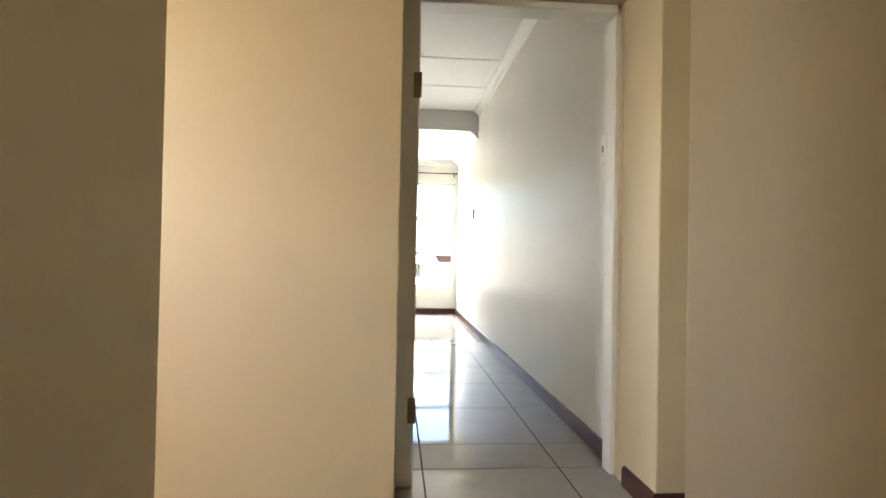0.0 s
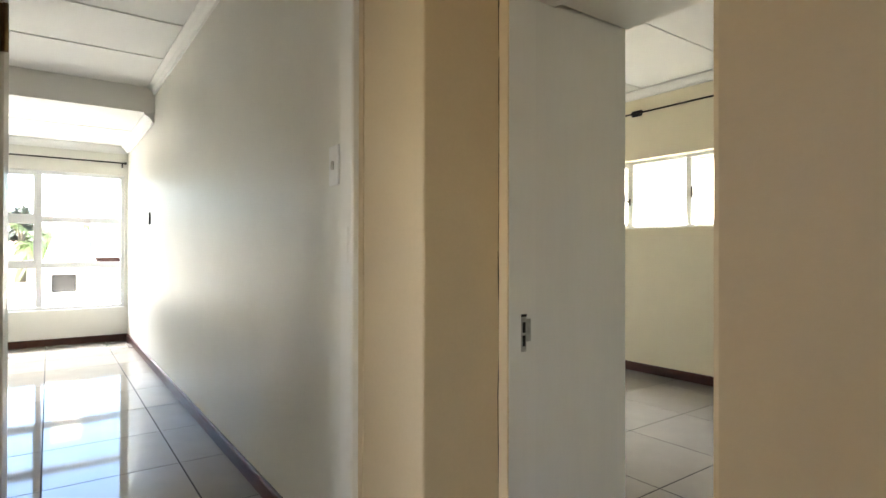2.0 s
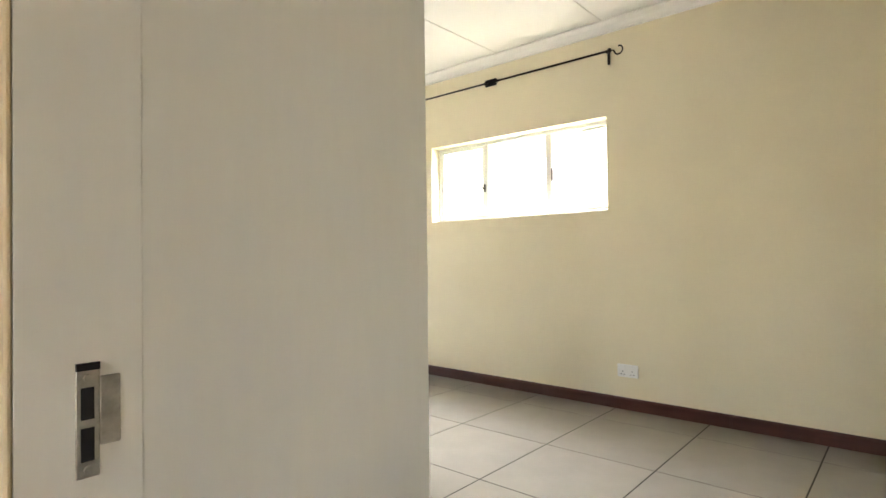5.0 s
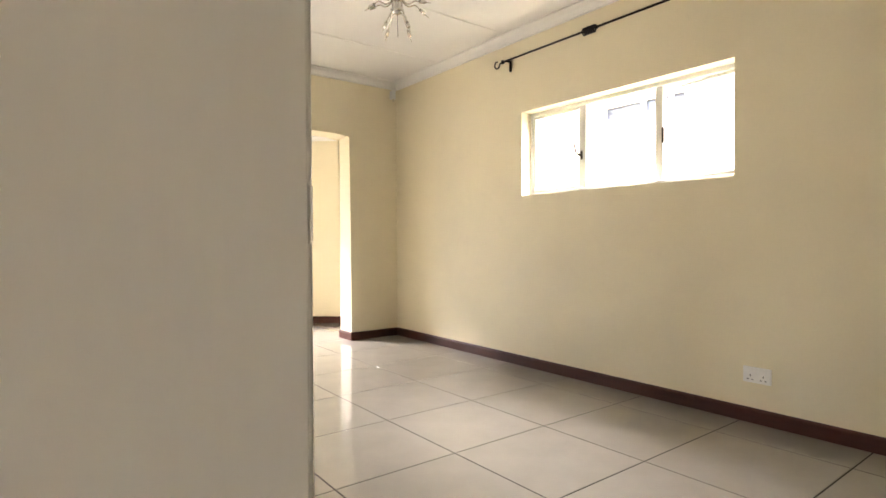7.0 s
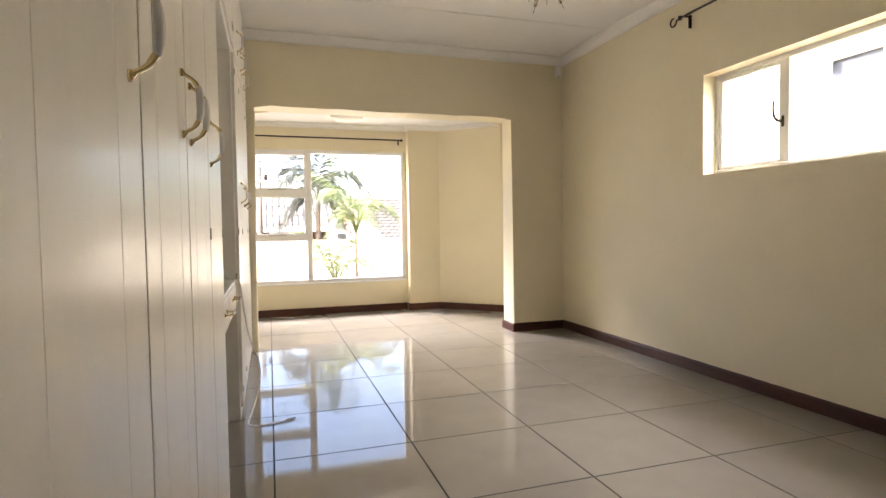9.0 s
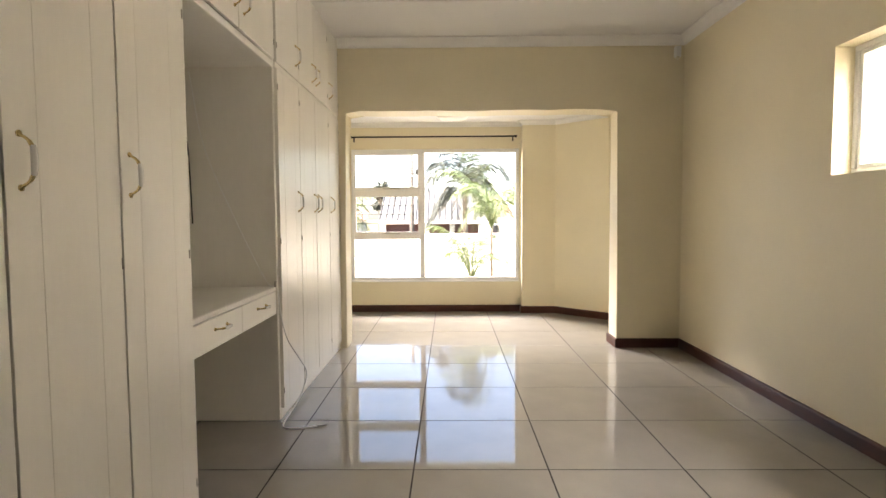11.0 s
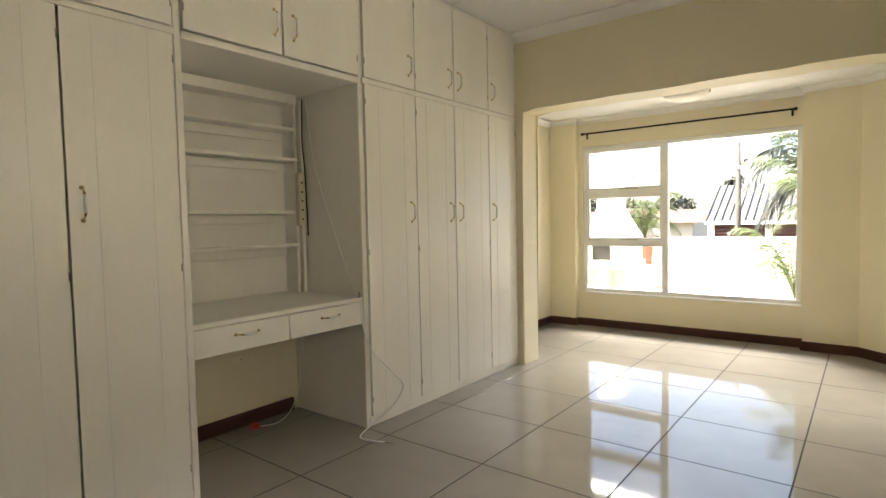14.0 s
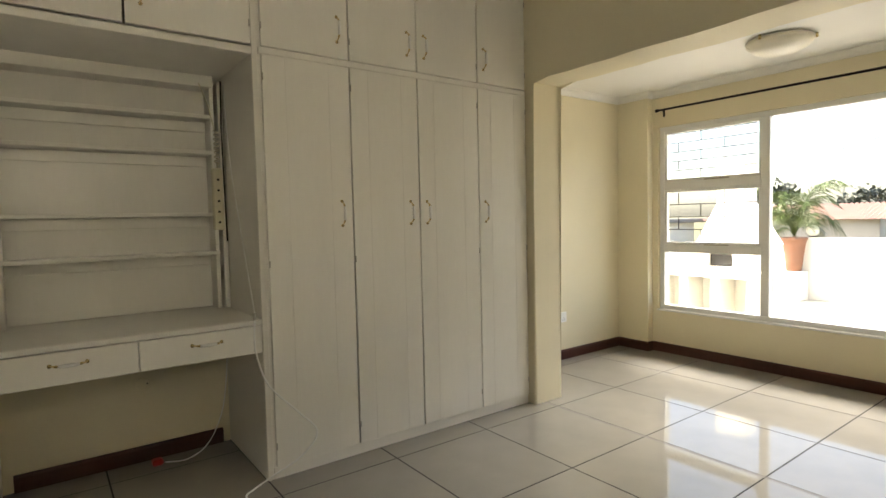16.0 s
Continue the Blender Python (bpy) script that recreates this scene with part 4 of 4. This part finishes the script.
lo = [bm.verts.new((BX + u, v, 0.75)) for u, v in ((-0.4, 6.9), (0.5, 6.9), (0.5, 7.65), (-0.4, 7.65))]
hi = [bm.verts.new((BX + u, v, 1.35)) for u, v in ((-0.2, 7.15), (0.2, 7.15), (0.2, 7.5), (-0.2, 7.5))]
bm.faces.new(lo[::-1]), bm.faces.new(hi)
for k in range(4):
    bm.faces.new((lo[k], lo[(k + 1) % 4], hi[(k + 1) % 4], hi[k]))
box(bm, (BX - 0.2, 7.15, 1.35), (BX + 0.2, 7.5, 2.0), 0.006)
part("hood", bm, M_WHITEWALL, bbq)
# One solid dark block fills the fire opening.
part("fire_opening", boxes(((BX - 0.21, 7.0, 0.46), (BX + 0.11, 7.44, 0.74))), M_DARK, bbq, "solid dark block in the fire opening")
ledge = thing("garden_bench", (BX - 0.2, 6.6, GZ), "white rendered garden bench with open bays", "bench")
part("seat", boxes(((BX - 0.75, 6.3, 0.36), (BX + 0.75, 6.8, 0.44)), bevel=0.006), M_WHITEWALL, ledge)
for x in (-0.70, -0.26, 0.18, 0.64):
    part("support", boxes(((BX + x - 0.05, 6.33, GZ), (BX + x + 0.08, 6.74, 0.36)), bevel=0.005), M_WHITEWALL, ledge)
part("back", boxes(((BX - 0.75, 6.74, GZ), (BX + 0.75, 6.84, 0.36)), bevel=0.005), M_WHITEWALL, ledge)

pot = thing("flower_pot", (-2.43, 10.1, 0.14), "tall terracotta pot on a white plinth", "pot")
part("plinth", boxes(((-3.05, 9.85, GZ), (-2.25, 10.26, 0.14)), bevel=0.008), M_WHITEWALL, pot, "white rendered plinth")
part("pot", lathe(bmesh.new(), (-2.43, 10.1, 0.14), [(0.12, 0), (0.14, 0.2), (0.17, 0.45), (0.19, 0.55), (0.21, 0.56), (0.21, 0.61), (0.18, 0.61), (0.17, 0.55)], 20), M_TERRA, pot, smooth=True)


def frond(bm, base, heading, length, rise, droop, leaflets, width, rnd, mat=0):
    """An arching rib with two rows of narrow leaflets."""
    base = Vector(base)
    d = Vector((math.cos(heading), math.sin(heading), 0))
    side = Vector((-d.y, d.x, 0))
    pts = [base + d * (length * 0.8 * t * (0.75 + 0.25 * t)) + Vector((0, 0, length * (rise * t - droop * t * t))) for t in (k / 8 for k in range(9))]
    tube(bm, pts, [0.014 * (1 - 0.85 * k / 8) for k in range(9)], 4, mat)
    for k in range(leaflets):
        t = 0.12 + 0.88 * k / leaflets
        i = min(7, int(t * 8))
        p = pts[i].lerp(pts[i + 1], t * 8 - i)
        along = (pts[i + 1] - pts[i]).normalized()
        L = length * 0.34 * math.sin(math.pi * min(0.97, 0.18 + 0.8 * t)) * rnd.uniform(0.8, 1.15)
        for s in (-1, 1):
            way = (side * s * 0.75 + along * 0.8 + Vector((0, 0, rnd.uniform(-0.55, -0.05)))).normalized()
            q1 = p + way * L * 0.55
            q2 = p + way * L + Vector((0, 0, -0.32 * L))
            w = along * width
            v = [bm.verts.new(c) for c in (p - w * 0.4, p + w * 0.4, q1 + w, q1 - w, q2)]
            bm.faces.new((v[0], v[1], v[2], v[3])).material_index = mat
            bm.faces.new((v[3], v[2], v[4])).material_index = mat


def palm(at, height, length, count, label, seed, leaf=M_LEAF, rise=(1.5, 2.5), lean=(0, 0), trunk=0.03, leaflets=34, width=0.009):
    """A palm: ringed trunk and a crown of fronds."""
    r = random.Random(seed)
    p = thing("palm_tree", at, label, "palm")
    x, y, z = at
    pts = [(x + lean[0] * t * t, y + lean[1] * t * t, z + height * t) for t in (k / 12 for k in range(13))]
    part("trunk", tube(bmesh.new(), pts, [trunk * (1.25 - 0.5 * k / 12) * (1.06 if k % 2 else 0.96) for k in range(13)], 8), M_BARK, p)
    bm = bmesh.new()
    for k in range(count):
        frond(bm, pts[-1], 2 * math.pi * k / count + r.uniform(-0.25, 0.25), length * r.uniform(0.8, 1.15), r.uniform(*rise), r.uniform(1.35, 2.1), leaflets, width, r)
    part("crown", bm, leaf, p)
    return p


palm((0.98, 7.5, GZ), 1.3, 1.25, 13, "bright green young palm before the garden wall", 3)
palm((0.6, 7.7, GZ), 0.25, 1.25, 10, "low bright green palm in the flower bed", 8, rise=(1.6, 2.5))
palm((-2.43, 10.1, 0.68), 0.1, 1.05, 20, "small green palm growing in a terracotta pot", 11, rise=(1.1, 2.6), trunk=0.05)
palm((0.58, 11.2, GZ), 2.1, 1.75, 17, "taller dark palm behind the garden wall", 21, leaf=M_DARKLEAF, rise=(0.5, 2.4), trunk=0.07, leaflets=34, width=0.020)
palm((4.1, 2.9, GZ), 1.1, 0.8, 10, "small palm beside the neighbouring house", 31)


def leafy_tree(at, height, spread, label, seed, count=900, leaf=0.16):
    """A tree of tapered limbs and loose clumps of small leaves."""
    r = random.Random(seed)
    t = thing("tree", at, label, "tree")
    x, y, z = at
    bm = bmesh.new()
    tube(bm, [(x, y, z), (x + 0.1, y, z + height * 0.3), (x, y + 0.1, z + height * 0.6)], [0.22, 0.16, 0.10], 8)
    tips = []
    for k in range(9):
        a = 2 * math.pi * k / 9 + r.uniform(-0.3, 0.3)
        tip = Vector((x + math.cos(a) * spread * r.uniform(0.4, 0.9), y + math.sin(a) * spread * r.uniform(0.4, 0.9), z + height * r.uniform(0.55, 0.98)))
        tube(bm, smooth_path([(x + 0.05, y, z + height * r.uniform(0.3, 0.5)), ((x + tip.x) / 2, (y + tip.y) / 2, z + height * 0.6), tip], 3), 0.045, 5)
        tips.append(tip)
    part("trunk", bm, M_BARK, t)
    bm = bmesh.new()
    for k in range(count):
        c = r.choice(tips) + Vector((r.gauss(0, 1), r.gauss(0, 1), r.gauss(0, 0.7))) * spread * 0.22
        u = Vector((r.gauss(0, 1), r.gauss(0, 1), r.gauss(0, 1))).normalized() * leaf * r.uniform(0.6, 1.3)
        v = u.cross(Vector((r.gauss(0, 1), r.gauss(0, 1), r.gauss(0, 1)))).normalized() * leaf * 0.45
        bm.faces.new([bm.verts.new(q) for q in (c - u, c + v, c + u, c - v)])
    part("crown", bm, M_DARKLEAF, t)
    return t


leafy_tree((-9.0, 24.0, GZ), 2.6, 1.3, "bare-looking bushy tree beyond the neighbours", 41, 800)
leafy_tree((-13.5, 21.0, GZ), 2.5, 1.1, "dark bushy tree beyond the yard", 42, 900)
leafy_tree((-3.4, 26.0, GZ), 3.65, 0.5, "dark slender tree behind the boarded house", 43, 700)
leafy_tree((-7.6, 32.0, GZ), 2.7, 1.5, "pale bushy tree on the skyline", 44, 700)

# boarded house with a corrugated roof
bh = thing("boarded_house", (-0.4, 15.5, GZ), "red-brown boarded house with a pale corrugated roof", "house")
part("wall", boxes(((-1.86, 14.1, GZ), (1.15, 17.2, 1.05)), bevel=0.01), M_BROWNWOOD, bh)
for k in range(14):
    z = -0.25 + k * 0.092
    part("board", boxes(((-1.87, 14.055, z), (1.16, 14.11, z + 0.075)), bevel=0.006), M_BROWNWOOD, bh)
for x in (-1.90, -0.55, 0.25, 1.15):
    part("post", boxes(((x - 0.08, 14.0, GZ), (x + 0.08, 14.06, 1.05)), bevel=0.006), M_WHITEWALL, bh, "white post")
bm = bmesh.new()
a, b, c, e = [bm.verts.new(v) for v in ((-2.02, 13.85, 1.02), (1.35, 13.85, 1.02), (1.35, 15.7, 2.06), (-2.02, 15.7, 2.06))]
f, g = bm.verts.new((1.35, 17.5, 1.02)), bm.verts.new((-2.02, 17.5, 1.02))
bm.faces.new((a, b, c, e)), bm.faces.new((e, c, f, g))
roof = part("roof", bm, M_TIN, bh)
# Ribs are coloured dark to draw the shadow lines on the roof.
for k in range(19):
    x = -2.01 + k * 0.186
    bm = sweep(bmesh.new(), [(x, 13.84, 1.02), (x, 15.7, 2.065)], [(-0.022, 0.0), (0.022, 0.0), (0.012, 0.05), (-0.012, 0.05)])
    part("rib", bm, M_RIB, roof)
part("fascia", boxes(((-2.02, 13.82, 0.94), (1.35, 13.86, 1.03)), bevel=0.004), M_WHITEWALL, bh)

# house with a tiled roof
th = thing("tiled_house", (4.3, 15.5, GZ), "pale house with a grey tiled roof", "house")
part("wall", boxes(((1.75, 14.4, GZ), (7.5, 18.5, 0.85)), bevel=0.01), M_WHITEWALL, th)
bm = bmesh.new()
a, b, c, d = [bm.verts.new(v) for v in ((2.9, 13.95, 0.60), (7.8, 13.95, 0.60), (7.8, 16.4, 2.05), (1.9, 16.4, 2.05))]
bm.faces.new((a, b, c, d))
part("roof", bm, M_SLATE, th)
rows_r = 14
for k in range(rows_r):
    t0, t1 = k / rows_r, (k + 1) / rows_r
    y0, z0 = 13.95 + 2.45 * t0, 0.60 + 1.45 * t0
    y1, z1 = 13.95 + 2.45 * t1, 0.60 + 1.45 * t1
    xl = 2.9 - 1.0 * t0
    bm = bmesh.new()
    cols = 24
    for q in range(cols):
        xa, xb = xl + (7.8 - xl) * q / cols, xl + (7.8 - xl) * (q + 0.94) / cols
        v = [bm.verts.new(p) for p in ((xa, y0 - 0.03, z0 + 0.05), ((xa + xb) / 2, y0 - 0.03, z0 + 0.085), (xb, y0 - 0.03, z0 + 0.05), (xb, y1, z1 + 0.012), ((xa + xb) / 2, y1, z1 + 0.045), (xa, y1, z1 + 0.012))]
        bm.faces.new((v[0], v[1], v[4], v[5]))
        bm.faces.new((v[1], v[2], v[3], v[4]))
        w = [bm.verts.new(p) for p in ((xa, y0 - 0.03, z0 + 0.01), (xb, y0 - 0.03, z0 + 0.01))]
        bm.faces.new((w[0], w[1], v[2], v[1], v[0]))
    part("tile_course", bm, M_SLATE, th)
bm = sweep(bmesh.new(), [(2.86, 13.93, 0.58), (1.86, 16.4, 2.05)], [(-0.05, -0.09), (0.05, -0.09), (0.05, 0.07), (-0.05, 0.07)])
part("bargeboard", bm, M_WHITEWALL, th)
bm = bmesh.new()
v = [bm.verts.new(p) for p in ((1.75, 14.39, 0.85), (2.75, 14.39, 0.85), (1.75, 16.3, 1.95))]
bm.faces.new(v)
part("gable", bm, M_REDROOF, th)

# low houses further off
fh = thing("far_house", (-5.5, 19.5, GZ), "low grey-walled house with a faded red roof", "house")
part("wall", boxes(((-8.5, 19.0, GZ), (-3.55, 21.4, 0.95)), bevel=0.01), M_PAVE, fh)
bm = bmesh.new()
for k in range(40):
    x0, x1 = -8.8 + 5.55 * k / 40, -8.8 + 5.55 * (k + 1) / 40
    v = [bm.verts.new(p) for p in ((x0, 18.7, 0.93), ((x0 + x1) / 2, 18.7, 0.99), (x1, 18.7, 0.93), (x1, 20.5, 1.42), ((x0 + x1) / 2, 20.5, 1.48), (x0, 20.5, 1.42))]
    bm.faces.new((v[0], v[1], v[4], v[5]))
    bm.faces.new((v[1], v[2], v[3], v[4]))
part("roof", bm, M_REDROOF, fh)
fh2 = thing("far_house", (-12.5, 17.0, GZ), "white house beyond the yard with a low roof", "house")
part("wall", boxes(((-16.0, 16.0, GZ), (-9.2, 19.0, 0.9)), bevel=0.01), M_WHITEWALL, fh2)
part("roof", boxes(((-16.3, 15.7, 0.9), (-8.9, 19.3, 1.05)), bevel=0.02), M_TIN, fh2)

pole = thing("utility_pole", (-0.83, 11.5, GZ), "weathered timber utility pole with a small lamp", "pole")
part("shaft", tube(bmesh.new(), [(-0.83, 11.5, GZ), (-0.83, 11.5, 1.2), (-0.83, 11.5, 2.80)], [0.075, 0.06, 0.045], 10), M_POLE, pole)
bm = tube(bmesh.new(), [(-0.83, 11.5, 2.30), (-0.70, 11.48, 2.32)], 0.015, 6)
box(bm, (-0.72, 11.42, 2.26), (-0.62, 11.54, 2.42), 0.02)
part("lamp_head", bm, M_IRON, pole)
part("stay", boxes(((-0.9, 11.44, 2.2), (-0.76, 11.56, 2.28)), bevel=0.01), M_STEEL, pole)
wire = thing("overhead_wire", (-0.83, 11.5, 2.6), "thin dark overhead wire from the pole", "wire")
part("wire", tube(bmesh.new(), smooth_path([(-0.83, 11.5, 2.72), (-3.2, 11.9, 2.25), (-8.0, 13.0, 1.9), (-20.0, 16.0, 2.6)], 6), 0.008, 5), M_IRON, wire)

# neighbouring house east of the high window
nh = thing("neighbour_house", (4.8, 0.0, GZ), "white rendered neighbouring house with a small window", "house")
part("wall", boxes(((4.6, -7.0, GZ), (4.75, -0.15, 3.1)), ((4.6, -0.15, GZ), (4.75, 0.9, 1.90)), ((4.6, -0.15, 2.60), (4.75, 0.9, 3.1)), ((4.6, 0.9, GZ), (4.75, 5.0, 3.1))), M_WHITEWALL, nh)
w = part("window", boxes(((4.70, -0.15, 2.30), (4.71, 0.9, 2.60))), M_BLUEGLASS, nh, "blue-grey reflecting window pane")
# Lower pane is opaque white: its blown-out glare is put into the colour.
part("lower_pane", boxes(((4.68, -0.15, 1.90), (4.69, 0.9, 2.295))), M_OPAL, nh, "lower pane coloured white for its glare")
part("frame", boxes(((4.66, 0.36, 1.90), (4.70, 0.41, 2.60)), bevel=0.004), M_FRAME, w)
part("eave", boxes(((4.25, -7.0, 3.1), (4.9, 5.0, 3.16)), bevel=0.01), M_WHITEWALL, nh)
part("sill", boxes(((4.55, -0.2, 1.88), (4.62, 0.95, 1.94)), bevel=0.006), M_WHITEWALL, nh)

# ---- floors: grout bed and tiles laid one by one ----
def tiled_floor(name, bounds, xs, ys, label, gap=0.0075, wide=()):
    """A grout bed with a bevelled tile in every cell of the grid."""
    x0, x1, y0, y1 = bounds
    fl = thing(name, ((x0 + x1) / 2, (y0 + y1) / 2, 0), label, "floor", kind="structure")
    part("grout_bed", boxes(((x0, y0, -0.10), (x1, y1, -0.0012))), M_GROUT, fl)
    shared = {}
    xs = [x0] + [x for x in sorted(xs) if x0 + 0.02 < x < x1 - 0.02] + [x1]
    ys = [y0] + [y for y in sorted(ys) if y0 + 0.02 < y < y1 - 0.02] + [y1]
    for i in range(len(xs) - 1):
        for j in range(len(ys) - 1):
            w = xs[i + 1] - xs[i] - gap
            s0 = 0.011 if any(abs(ys[j] - q) < 1e-6 for q in wide) else gap / 2
            s1 = 0.011 if any(abs(ys[j + 1] - q) < 1e-6 for q in wide) else gap / 2
            h = ys[j + 1] - ys[j] - s0 - s1
            key = (round(w, 4), round(h, 4))
            if key not in shared:
                bm = box(bmesh.new(), (-w / 2, -h / 2, -0.008), (w / 2, h / 2, 0.0), 0.0004)
                me = bpy.data.meshes.new("tile")
                bm.to_mesh(me)
                bm.free()
                me.materials.append(M_TILE)
                shared[key] = me
            t = new("tile", shared[key])
            t.parent = fl
            t.location = Vector(((xs[i] + xs[i + 1]) / 2, ys[j] + s0 + h / 2, 0)) - ORIGIN[fl]
    return fl


main = tiled_floor("floor", (-1.438, EAST, -4.35, 3.575), (-1.25, -0.63, 0.0, 0.614, 1.228, 1.87), [0.6 * j for j in range(-7, 6)], "polished beige porcelain tile floor with dark joints", wide=(0.6 * 3,))
part("threshold_joint", boxes(((-0.79, 1.79, -0.003), (1.625, 1.81, -0.0006))), M_THRESH, main, "wide grey cement joint at the bay")
tiled_floor("floor_far_bedroom", (-4.7, -1.565, -2.28, B2N), [-1.81 - 0.6 * k for k in range(5)], [-0.08 + 0.63 * j for j in range(-4, 8)], "polished beige tile floor in the far bedroom")
tiled_floor("floor_passage", (-4.7, -1.44, -7.2, -2.28), [-1.81 - 0.6 * k for k in range(5)], [-2.9 - 0.6 * j for j in range(8)], "beige tile floor in the passage")
